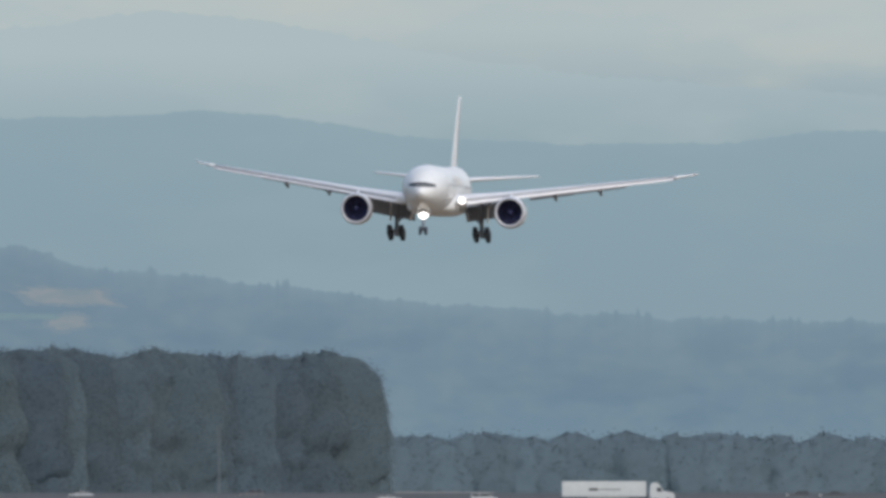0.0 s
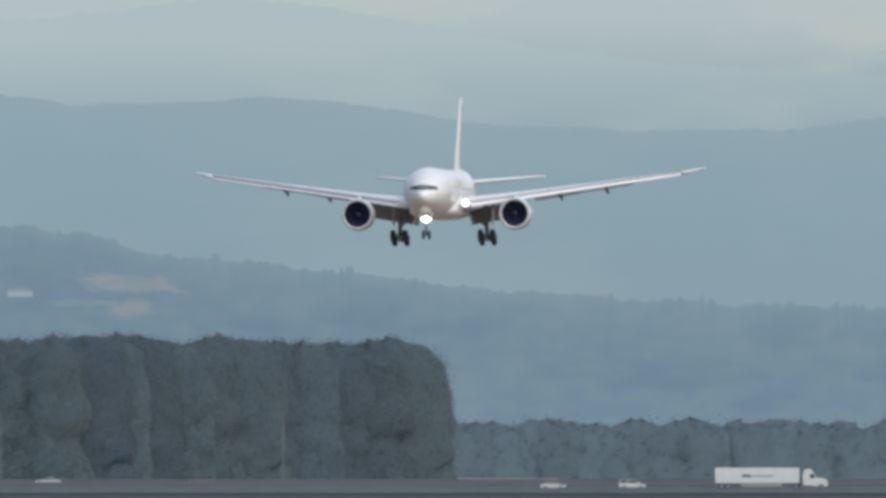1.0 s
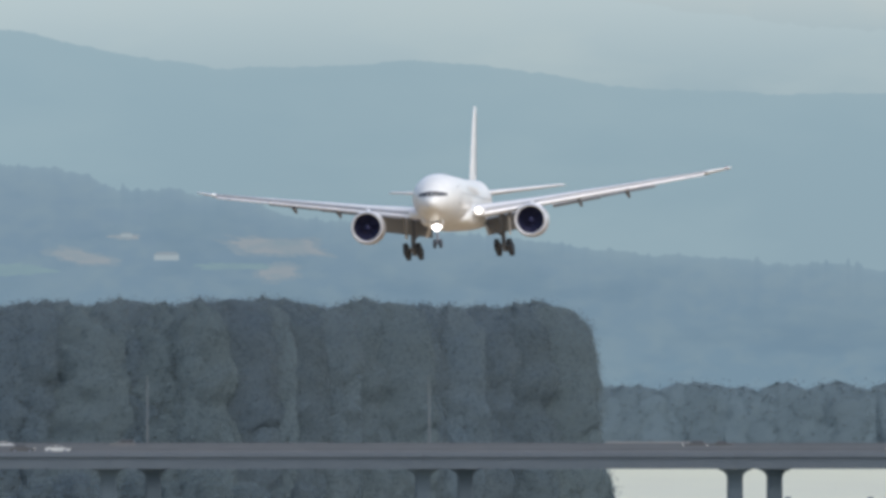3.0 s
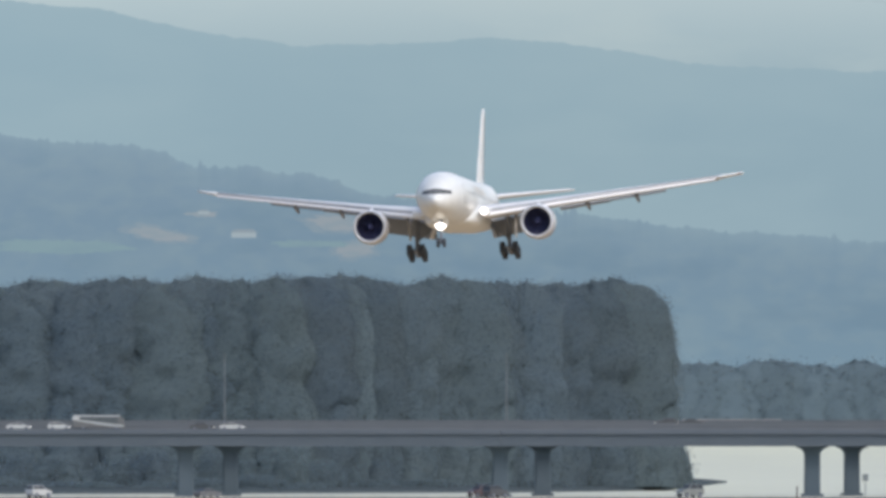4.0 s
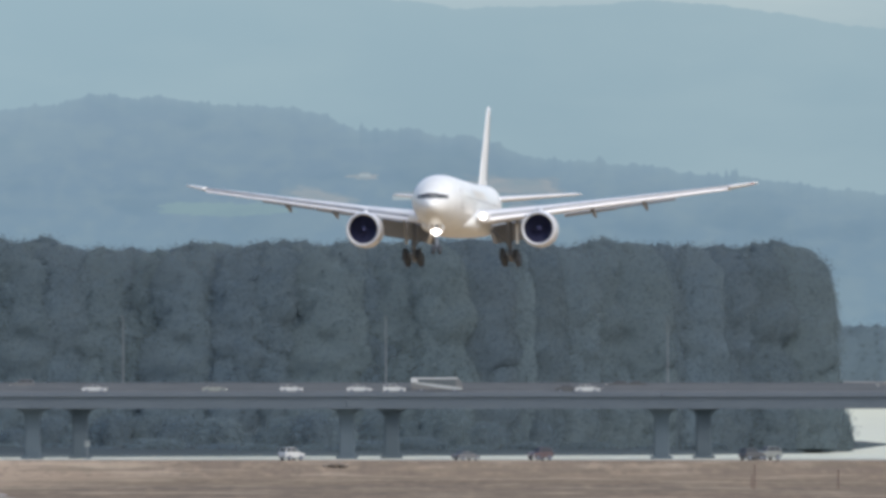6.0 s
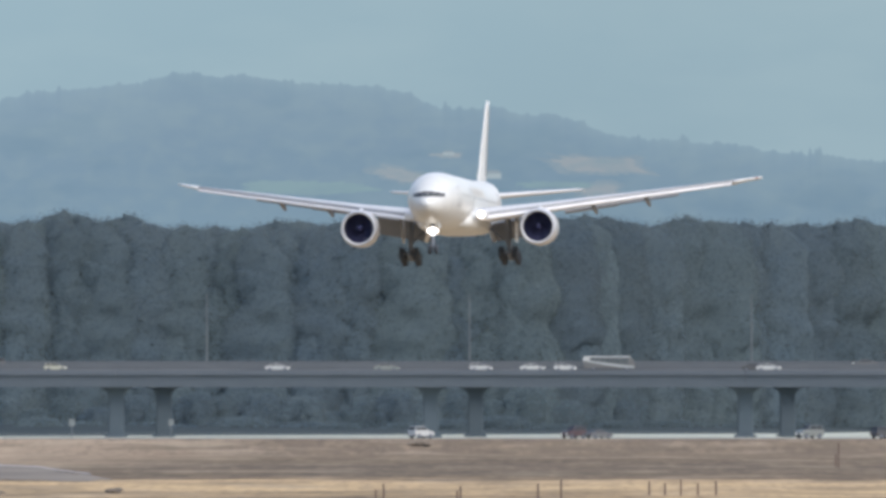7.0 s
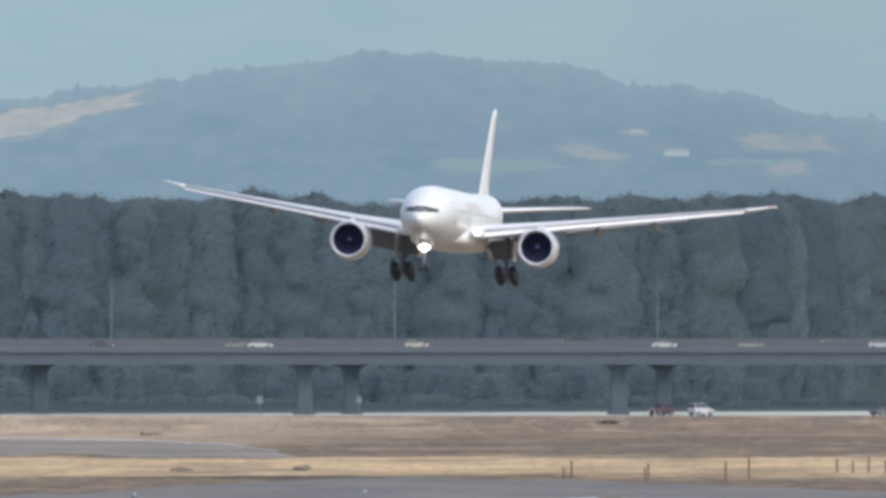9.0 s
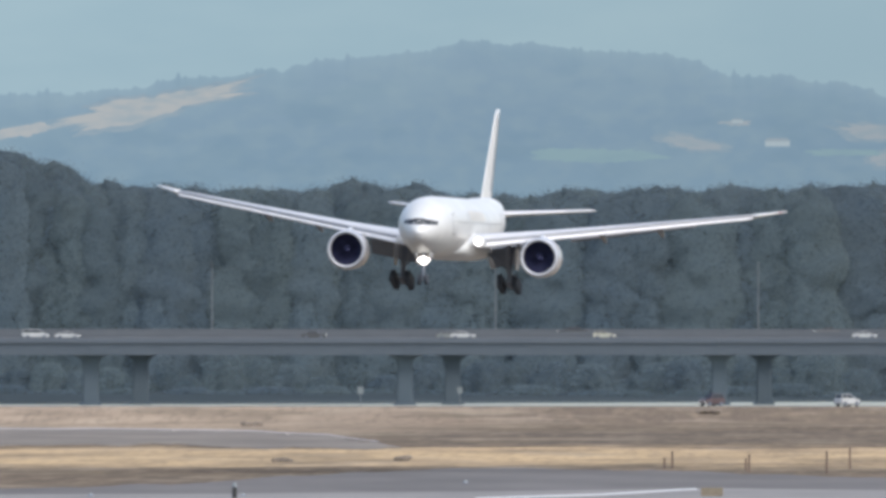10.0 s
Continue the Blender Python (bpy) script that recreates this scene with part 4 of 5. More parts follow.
def cottonwood(seed, height, radius, low):
    rng = np.random.default_rng(seed)
    e = tagged(new("cottonwood_tree"), "tall dark green broad-leaved tree in a dense riverside wood", "tree", group="island trees")
    bm = rod((0, 0, -0.5), (0.3, 0.2, height * 0.55), 0.55, 0.3)
    rod((0.3, 0.2, height * 0.55), (0.1, 0.1, height * 0.88), 0.3, 0.08, bm=bm)
    columns = [(0.0, 0.0, low, height - 0.6, radius)]
    for i in range(10):  # side leaders, lower than the middle
        a = i * 0.63 + 0.5 * rng.random()
        out = radius * (0.5 + 0.2 * rng.random())
        top = height * (0.35 + 0.6 * rng.random())
        columns.append((math.cos(a) * out, math.sin(a) * out, low * (0.6 + i * 0.1), top, radius * (0.36 + 0.2 * rng.random())))
        rod((0.15, 0.1, height * 0.3), (math.cos(a) * out, math.sin(a) * out, top - 6), 0.22, 0.06, k=6, bm=bm)
    part("trunk", bm, M_BARK, e)
    v, q = column_cloud(rng, columns, 50000, 0.15, amp=0.16)
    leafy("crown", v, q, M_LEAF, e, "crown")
    REACH[e.name] = float(np.percentile(np.hypot(v[:, 0], v[:, 1]), 93))
    return e


def bush(seed, w, h):
    rng = np.random.default_rng(seed)
    e = tagged(new("bush"), "dense dark green bush on the island shore", "bush", group="shore bushes")
    bm = bmesh.new()
    columns = [(0.0, 0.0, -0.2, h, w * 0.36)]
    for i in range(4):
        a = i * 1.6 + rng.random()
        c = (math.cos(a) * w * 0.28, math.sin(a) * w * 0.28, h * (0.6 + 0.3 * rng.random()))
        columns.append((c[0], c[1], -0.2, c[2], w * (0.2 + 0.08 * rng.random())))
        rod((0, 0, -0.2), (c[0], c[1], c[2] * 0.7), 0.07, 0.03, k=5, bm=bm)
    part("stem", bm, M_BARK, e)
    v, q = column_cloud(rng, columns, 6500, 0.13, 18, 14, 0.18)
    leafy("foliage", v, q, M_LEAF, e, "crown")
    return e


TOPS = [(-1760, 300), (-1510, 306), (-1455, 302), (-1405, 278), (-1380, 256), (-1350, 268), (-1310, 247), (-1160, 250), (-1060, 242), (-870, 258), (-790, 252), (-750, 238), (-660, 243), (-570, 234), (-480, 238), (-420, 248), (-310, 243), (-190, 252), (-110, 246), (26, 254), (126, 241), (200, 246), (300, 240), (400, 243), (480, 240), (520, 247), (570, 238), (600, 214), (640, 190)]
kinds = [cottonwood(11 + i, 40.0, (7.0, 6.2, 7.6, 5.8, 6.7)[i], 0.2) for i in range(5)]
rng = random.Random(5)
spots = []
u = -1700.0
while u < 618:
    spots.append((u, 4232 + rng.random() * 5 + max(0, (u + 100) * 0.12), 0))
    u += 40 + rng.random() * 24
u = -1680.0
while u < 600:
    spots.append((u, 4240 + rng.random() * 4 + max(0, (u + 100) * 0.12), 1))
    u += 40 + rng.random() * 24
u = -1690.0
while u < 570:
    spots.append((u, 4252 + rng.random() * 6 + max(0, (u + 100) * 0.12), 2))
    u += 110 + rng.random() * 60
firsts = []
for i, (u, y, row) in enumerate(spots):
    z0 = river_height(y) + 0.6
    h = (up(lerp_list(TOPS, u) + (rng.random() - (0.72, 0.45, 0.5)[row]) * 15, y) - z0) / 40.0
    g = 1.15 + 0.25 * rng.random()
    last = EDGE - REACH[kinds[i % len(kinds)].name] * g * FOCAL / y
    if i >= len(kinds) and u > last + 45:
        continue
    u = min(u, last)
    m = pose(across(u, y), y, z0, 0, 0, rng.random() * 50 - 25) @ Matrix.Diagonal((g, g, h, 1))
    if i < len(kinds):
        firsts.append((kinds[i], m))
    else:
        copy_thing(kinds[i % len(kinds)], m)
first = [bush(40 + i, 7.0, 5.0) for i in range(3)]
i = 0
u = -1700.0
while u < 640:
    y = 4214 + max(0, (u + 60) * 0.2) + rng.random() * 6
    big = 1.0 + rng.random() * 0.7 + (0.3 if 590 < u < 650 else 0)
    m = pose(across(u, y), y, river_height(y) + 0.0, 0, 0, rng.random() * 50 - 25) @ Matrix.Diagonal((big, big, big * (0.8 + 0.5 * rng.random()), 1))
    if i < 3:
        firsts.append((first[i], m))
    else:
        copy_thing(first[i % 3], m)
    i += 1
    u += 42 + rng.random() * 26
u = -1690.0
while u < 640:
    y = 4180 + max(0, (u + 60) * 0.2) + rng.random() * 20
    big = 0.7 + rng.random() * 0.5
    copy_thing(first[i % 3], pose(across(u, y), y, river_height(y) + 0.3, 0, 0, rng.random() * 50 - 25) @ Matrix.Diagonal((big * 1.8, big, big * (0.35 + 0.25 * rng.random()), 1)))
    i += 1
    u += 60 + rng.random() * 60

for ob, m in firsts:
    ob.matrix_basis = m

# woods on the far shore: one mass of leaf clumps with an uneven top
rg = np.random.default_rng(3)
FARTOP = [(500, 92), (700, 96), (850, 98), (1000, 92), (1055, 103), (1100, 84), (1190, 98), (1350, 94), (1500, 92), (1900, 92)]
columns = []
u = 520.0
while u < 1850:
    d = 4880 + rg.random() * 4
    t = up(lerp_list(FARTOP, u) + rg.normal() * 5 - 3, d)
    columns.append((across(u, d), d, 8.4, t, 4.2 + rg.random() * 2.4))
    u += 10 + rg.random() * 9
v, q = column_cloud(rg, columns, 45000, 0.22, 16, 14, 0.18)
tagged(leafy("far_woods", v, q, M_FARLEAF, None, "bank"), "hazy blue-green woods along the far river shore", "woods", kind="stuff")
tagged(part("pavement_sandbank", box(across(640, 4870), across(820, 4870), 4868, 4876, 8.45, up(-1, 4870), 0.5), M_APRON), "pale sandbank on the far shore", "sandbank", kind="structure")

# ---------- small things on the field ----------
def fence_post(u, v, h, r=0.11):
    x, y, z = place(u, v)
    e = tagged(new("fence_post"), "brown weathered wooden post in dry grass", "post", group="field posts")
    e.matrix_world = pose(x, y, z)
    part("post", rod((0, 0, -0.3), (0, 0, h), r, r * 0.9, k=8), M_WOOD, e)
    part("cap", rod((0, 0, h), (0, 0, h + 0.06), r * 1.15, r * 0.6, k=8), M_WOOD, e)


for u, v, h in ((-320, 250, 1.8), (-334, 251, 1.2), (-184, 256, 1.8), (-190, 253, 1.2), (-47, 258, 2.2), (-6, 251, 2.2), (485, 192, 3.4), (633, 190, 2.6), (480, 190, 1.8), (150, 240, 1.5), (178, 240, 1.3), (206, 241, 1.7), (236, 240, 1.3), (268, 240, 1.5), (845, 141, 2.0)):
    fence_post(u, v, h)


def shrub(u, v, w, h, seed):
    x, y, z = place(u, v)
    rng = np.random.default_rng(seed)
    e = tagged(new("shrub"), "low dark scrubby shrub in the dry grass", "shrub", group="field shrubs")
    e.matrix_world = pose(x, y, z)
    bm = bmesh.new()
    lobes = []
    for i in range(6):
        c = (w * 0.4 * rng.normal(), w * 0.2 * rng.normal(), h * (0.3 + 0.5 * rng.random()))
        lobes.append((c, (w * 0.25, w * 0.25, h * 0.3)))
        rod((0, 0, -0.1), c, 0.04, 0.02, k=5, bm=bm)
    part("stem", bm, M_BARK, e)
    vv, q = leaf_cloud(rng, lobes, 130, 0.22)
    leafy("foliage", vv, q, M_DRYLEAF, e)


M_DRYLEAF = surface("scrub_leaves", (0.21, 0.175, 0.14), (0.18, 0.15, 0.12), rough=0.85, scale=1.0, per_island=0.2)
for i, (u, v, w, h) in enumerate(((-257, 153, 2.6, 1.0), (-243, 154, 2.0, 0.8), (-1060, 174, 2.0, 0.6), (-1010, 238, 1.6, 0.4), (-800, 236, 2.0, 0.5))):
    shrub(u, v, w, h, 70 + i)


def edge_light(u, v):
    x, y, z = place(u, v)
    e = tagged(new("marker_post"), "short black taxiway marker with a white cap", "marker", group="taxiway markers")
    e.matrix_world = pose(x, y, z + 0.1)
    part("stem", rod((0, 0, -0.2), (0, 0, 0.95), 0.2, 0.2, k=12), M_BLACK, e)
    part("cap", rod((0, 0, 0.95), (0, 0, 1.35), 0.24, 0.14, k=12), M_SIGN, e, "white cap")


edge_light(-1095, 304)


def low_board(u, v, w, h):
    x, y, z = place(u, v)
    e = tagged(new("sign_board"), "low tan board beside the taxiway", "sign")
    e.matrix_world = pose(x, y, z + 0.1)
    part("board", box(-w / 2, w / 2, -0.1, 0.1, 0.25, h, 0.03), M_TAN, e)
    for s in (-1, 1):
        part("leg", box(s * w * 0.35 - 0.06, s * w * 0.35 + 0.06, -0.05, 0.05, -0.2, 0.26), M_STEEL, e)


low_board(-250, 306, 1.9, 1.0)


def ground_light(u, v):
    x, y, z = place(u, v)
    e = tagged(new("runway_light"), "small white runway edge light", "light", group="runway lights")
    e.matrix_world = pose(x, y, z + 0.1)
    part("base", rod((0, 0, 0), (0, 0, 0.12), 0.3, 0.22, k=12), M_STEEL, e)
    part("lens", rod((0, 0, 0.12), (0, 0, 0.3), 0.2, 0.1, k=12), M_SIGN, e)


for u, v in ((-686, 277), (-1350, 301), (-1080, 301), (-500, 312)):
    ground_light(u, v)


# ---------- the airliner: origin at the wing tips' station on the fuselage axis, nose towards -y ----------
NOSE = -41.0
HULL = [(0.0, 0.05, -1.05), (0.35, 0.62, -1.02), (0.9, 1.02, -0.95), (1.6, 1.42, -0.80), (2.5, 1.86, -0.60), (3.6, 2.24, -0.46), (5.2, 2.62, -0.38), (7.5, 2.92, -0.33), (10.5, 3.03, -0.34), (20.0, 3.03, -0.34), (42.0, 3.03, -0.34), (46.0, 2.93, -0.05), (50.0, 2.55, 0.4), (54.0, 2.0, 1.0), (58.0, 1.35, 1.5), (61.5, 0.75, 1.85), (63.7, 0.22, 2.05)]


def hull_at(s):
    return lerp_list([(a, b) for a, b, _ in HULL], s), lerp_list([(a, c) for a, _, c in HULL], s)


def nose_skin(x, z, out=0.03):
    """The point of the hull met by a line from straight ahead at (x, z)."""
    s = 0.0
    while s < 12:
        r, c = hull_at(s)
        if x * x + (z - c) ** 2 <= r * r:
            break
        s += 0.02
    return (x, NOSE + s - out, z)


def flank(s, deg, out=0.02):
    """The point of the hull at the station s, deg above the horizontal on the +x side (over 90: the other side)."""
    r, c = hull_at(s)
    a = radians(deg)
    return ((r + out) * math.cos(a), NOSE + s, c + (r + out) * math.sin(a))


plane = tagged(new("airliner"), "white twin-engine wide-body jet airliner landing with gear and flaps down", "airplane")
K = 40
rings = []
for s0, s1 in zip(HULL, HULL[1:]):
    for q in ((0, 0.5) if s1[0] - s0[0] < 6 else (0, 0.25, 0.5, 0.75)):
        s = s0[0] + (s1[0] - s0[0]) * q
        r, c = hull_at(s)
        rings.append([(r * math.cos(2 * math.pi * i / K), NOSE + s, c + r * math.sin(2 * math.pi * i / K)) for i in range(K)])
r, c = hull_at(63.7)
rings.append([(r * math.cos(2 * math.pi * i / K), NOSE + 63.7, c + r * math.sin(2 * math.pi * i / K)) for i in range(K)])
fus = part("fuselage", loft(rings), M_WHITE, plane, "white fuselage", smooth=True)

# belly fairing under the wing
rings = []
for s, w, top, bot in ((15.5, 1.2, -2.6, -2.95), (17.5, 2.6, -1.6, -3.3), (20, 3.35, -0.9, -3.62), (25, 3.5, -0.8, -3.72), (32, 3.5, -0.8, -3.7), (37, 3.2, -1.0, -3.5), (41, 1.4, -2.4, -3.0)):
    ring = []
    for i in range(24):
        a = 2 * math.pi * i / 24
        ca, sa = math.cos(a), math.sin(a)
        ca, sa = math.copysign(abs(ca) ** 0.7, ca), math.copysign(abs(sa) ** 0.7, sa)
        ring.append((w * ca, NOSE + s, (top + bot) / 2 + (top - bot) / 2 * sa))
    rings.append(ring)
part("belly_fairing", loft(rings), M_WHITE, plane, "white belly fairing", smooth=True)

# cockpit windows: six dark panes round the nose
for x0, x1 in ((0.008, 0.70), (0.716, 1.30), (1.316, 1.75)):
    for s in (-1, 1):
        zt, zb = 0.36 - 0.10 * x0, -0.28 - 0.02 * x0
        pts = []
        for a in range(4):
            x = s * (x0 + (x1 - x0) * a / 3)
            pts += [nose_skin(x, zb + 0.05 * abs(x)), nose_skin(x, zt - 0.05 * abs(x))]
        raw("cockpit_window", pts, [(0, 2, 3, 1), (2, 4, 5, 3), (4, 6, 7, 5)], M_GLASS, fus)


def patch_on_flank(name, s0, s1, d0, d1, material, parent, label="", out=0.02):
    n, pts, fc = 5, [], []
    for i in range(n):
        for j in range(n):
            pts.append(flank(s0 + (s1 - s0) * i / (n - 1), d0 + (d1 - d0) * j / (n - 1), out))
    for i in range(n - 1):
        for j in range(n - 1):
            a = i * n + j
            fc.append((a, a + n, a + n + 1, a + 1))
    return raw(name, pts, fc, material, parent, label, smooth=True)


def door(s0, s1, d0, d1):
    dr = patch_on_flank("door", s0, s1, d0, d1, M_WHITE, fus, "white cabin door", 0.025)
    t = 0.11
    g = 1.4
    for a, b, c, d in ((s0 - t, s0, d0, d1), (s1, s1 + t, d0, d1), (s0, s1, d1, d1 + g), (s0, s1, d0 - g, d0)):
        patch_on_flank("door_seam", a, b, c, d, M_SEAM, dr, "grey seam", 0.03)


for lo, hi in ((-14, 26), (154, 194)):
    for s in (6.6, 17.2, 44.5):
        door(s, s + 1.1, lo, hi)
# lettering along the flank, too small to read: plain gold bars
for lo, hi in ((14, 34), (146, 166)):
    s = 19.5
    for w in (1.5, 1.1, 0.5, 0.9, 1.1, 0.7, 1.2, 1.0):
        patch_on_flank("lettering_bar", s, s + w, lo, hi, M_GOLD, fus, "gold plain bar")
        s += w + 0.45
# a row of small cabin windows
for side in (0, 1):
    s = 9.0
    while s < 44:
        if not (16.6 < s < 18.9):
            lo, hi = (7.5, 12.5) if side == 0 else (167.5, 172.5)
            r, c = hull_at(s)
            pts = [flank(s, lo, 0.015), flank(s + 0.28, lo, 0.015), flank(s + 0.28, hi, 0.015), flank(s, hi, 0.015)]
            raw("cabin_window", pts, [(0, 1, 2, 3)], M_SEAM, fus)
        s += 1.05


# ---- wings ----
def wing_z(x):
    q = max(0.0, x - 3.1)
    return -1.9 + 0.152 * q


def lead(x):
    return -21.8 + 0.665 * (x - 3.0) if x < 29.6 else -21.8 + 0.665 * 26.6 + 1.35 * (x - 29.6)


def trail(x):
    return -8.2 + 0.08 * x if x < 10 else (-7.4 + 0.43 * (x - 10) if x < 29.6 else 1.03 + 0.62 * (x - 29.6))


def foil(x, y0, y1, z, thick, side, camber=0.0, twist=0.0):
    """A section from the leading edge y0 to the trailing edge y1."""
    c = y1 - y0
    up_, low = [], []
    for q in (0.0, 0.02, 0.07, 0.18, 0.35, 0.55, 0.78, 1.0):
        h = thick * (1.48 * math.sqrt(q) - 0.63 * q - 1.75 * q * q + 1.42 * q ** 3 - 0.5 * q ** 4)
        zc = z + camber * math.sin(math.pi * q) - twist * q * c
        up_.append((side * x, y0 + q * c, zc + h * 1.25))
        low.append((side * x, y0 + q * c, zc - h * 0.6 - 0.01))
    return up_ + low[::-1]


for side in (-1, 1):
    xs = [2.4, 3.1, 5, 7.5, 10, 13, 16, 19, 22, 25, 28, 29.6]
    rings = []
    for x in xs:
        c = trail(x) - lead(x)
        rings.append(foil(x, lead(x) + 0.03 * c, trail(x) - 0.16 * c, wing_z(x), (0.125 - 0.0018 * x) * c, side, 0.01 * c, 0.03))
    wing = part("wing", loft(rings), M_GREYPAINT, plane, "light grey swept wing", smooth=True)
    rings = []
    for x in (29.6, 30.4, 31.2, 31.9, 32.35):
        q = (x - 29.6) / 2.75
        rings.append(foil(x, lead(x) + 0.02, trail(x), wing_z(x) - 0.05 + 0.2 * q, 0.5 * (1 - 0.6 * q), side))
    part("raked_tip", loft(rings), M_WHITE, wing, "white raked wing tip", smooth=True)
    part("tip_light", box(min(side * 31.9, side * 32.1), max(side * 31.9, side * 32.1), lead(32.0) - 0.1, lead(32.0) + 0.25, wing_z(32.0) + 0.08, wing_z(32.0) + 0.2, 0.03), M_RED if side > 0 else M_SIGN, wing)
    # drooped slats along the leading edge
    for a, b in ((3.6, 8.6), (8.62, 15.6), (15.62, 22.4), (22.42, 29.55)):
        rings = []
        for x in (a, (a + b) / 2, b):
            c = trail(x) - lead(x)
            w, z = 0.34 + 0.055 * c, wing_z(x)
            y = lead(x)
            t = 0.12 + 0.03 * c
            low = z - 0.17 - t * 0.72
            rings.append([(side * x, y - 0.34, low), (side * x, y - 0.44, low + t * 0.25), (side * x, y - 0.38, low + t * 0.6), (side * x, y - 0.2, low + t * 0.92), (side * x, y - 0.1, low + t * 0.90), (side * x, y - 0.22, low + t * 0.3)])
        slat = part("slat", loft(rings), M_SLAT, wing, "pale leading-edge slat")
        # solid grey strip in place of the shaded gap behind the slat
        rings = []
        for x in (a, (a + b) / 2, b):
            c = trail(x) - lead(x)
            t, z, y = 0.12 + 0.03 * c, wing_z(x), lead(x)
            rings.append([(side * x, y - 0.18, z - 0.12), (side * x, y - 0.2, z + 0.02 + t * 0.42), (side * x, y + 0.1, z + 0.05 + t * 0.55), (side * x, y + 0.1, z - 0.2)])
        part("slot", loft(rings), M_SLOT_SHADE, slat, "grey strip standing for the shaded slot behind the slat")
    # lowered flaps behind the trailing edge
    for a, b, drop in ((3.3, 9.2, 0.66), (11.4, 17.0, 0.2), (17.1, 23.4, 0.12)):
        rings = []
        for x in (a, (a + b) / 2, b):
            c = trail(x) - lead(x)
            y, z = trail(x) - 0.10 * c, wing_z(x) - 0.025 * c - 0.04
            w = 3.0 if x < 10 else 0.10 * c + 0.6
            rings.append([(side * x, y, z), (side * x, y + 0.25 * w, z + 0.04), (side * x, y + w, z - drop * w), (side * x, y + w * 0.97, z - drop * w - 0.05), (side * x, y + 0.2 * w, z - 0.28), (side * x, y - 0.05, z - 0.16)])
        part("flap", loft(rings), M_FLAP, wing, "lowered grey flap", smooth=False)
    part("aileron", loft([[(side * x, trail(x) - 0.155 * (trail(x) - lead(x)), wing_z(x) - 0.02), (side * x, trail(x), wing_z(x) - 0.14), (side * x, trail(x) - 0.155 * (trail(x) - lead(x)), wing_z(x) - 0.2)] for x in (23.6, 26.5, 29.4)]), M_GREYPAINT, wing)
    # flap track fairings
    for x in (6.4, 14.6, 20.2):
        z, y = wing_z(x) - 0.35, trail(x)
        rings = []
        for q, r in ((-4.2, 0.05), (-3.2, 0.27), (-1.6, 0.36), (0.2, 0.34), (1.4, 0.22), (2.1, 0.05)):
            dz = -0.16 * max(0, q + 1.6)
            rings.append([(side * x + r * 0.6 * math.cos(t), y + q, z - 0.12 + dz + r * 1.0 * math.sin(t)) for t in (2 * math.pi * i / 12 for i in range(12))])
        part("flap_track_fairing", loft(rings), M_FLAP, wing, "grey canoe fairing", smooth=True)
    # landing light in the wing root
    root = part("light_housing", box(min(side * 3.2, side * 4.6), max(side * 3.2, side * 4.6), -22.55, -21.9, -2.1, -1.5, 0.12), M_WHITE, plane, "white root fairing")
    if side > 0:
        # disc enlarged to stand in for the lamp's glare
        part("landing_light", turned([(0, 0.03), (-0.10, 0.19), (-0.04, 0.35), (0.1, 0.38)], k=18, centre=(3.85, -22.6, -1.72), closed_ends=True), M_LAMP, root, "glaring white landing light")
    # tail plane
    rings = []
    for x, a, b, z in ((0.6, 9.2, 16.6, 1.15), (3, 10.9, 16.9, 1.38), (7, 13.6, 17.9, 1.75), (10.2, 15.8, 18.6, 2.05), (10.75, 16.7, 18.8, 2.1)):
        rings.append(foil(x, a, b, z, 0.10 * (b - a) * (1 if x < 10.5 else 0.5), side))
    part("tailplane", loft(rings), M_GREYPAINT, plane, "light grey tailplane", smooth=True)
    # engine
    ex, ey, ez = side * 9.85, -21.0, -3.03
    eng = part("engine_cowl", turned([(0.12, 1.62), (0.0, 1.70), (-0.02, 1.78), (0.06, 1.88), (0.5, 1.98), (1.6, 2.05), (3.4, 2.02), (5.0, 1.82), (5.9, 1.62), (5.9, 1.52)], k=44, centre=(ex, ey, ez)), M_COWL, plane, "white round engine cowl", smooth=True)
    part("inlet_lip", turned([(0.16, 1.64), (0.02, 1.685), (-0.05, 1.75), (-0.05, 1.81), (0.03, 1.885), (0.2, 1.925)], k=44, centre=(ex, ey, ez)), M_COWL, eng, "bare metal inlet lip", smooth=True)
    part("inlet", turned([(0.14, 1.635), (0.6, 1.60), (1.5, 1.62), (1.55, 1.62)], k=44, centre=(ex, ey, ez)), M_INLET, eng, "dark inlet lining", smooth=True)
    ring = []
    for r, tw in ((0.42, 0.25), (1.0, 0.5), (1.6, 0.8)):
        d = 0.12
        ring.append([(r * math.cos(-d * tw), 1.15, r * math.sin(-d * tw)), (r * math.cos(d * tw + 0.1), 1.5, r * math.sin(d * tw + 0.1)), (r * math.cos(d * tw + 0.1), 1.52, r * math.sin(d * tw + 0.1))])
    ob = part("fan_blade", loft(ring), M_FAN, eng)
    ob.matrix_basis = pose(ex, ey, ez)
    blade = ob.data
    for i in range(1, 22):
        ob = new("fan_blade", blade)
        ob.parent = eng
        ob.matrix_basis = pose(ex, ey, ez, 0, 360 / 22 * i, 0)
    part("fan_back", turned([(1.58, 0.02), (1.58, 1.63)], k=32, centre=(ex, ey, ez)), M_FAN, eng)
    part("spinner", turned([(0.65, 0.02), (0.8, 0.18), (1.05, 0.34), (1.3, 0.44)], k=18, centre=(ex, ey, ez), closed_ends=True), M_FAN, eng, "dark spinner cone", smooth=True)
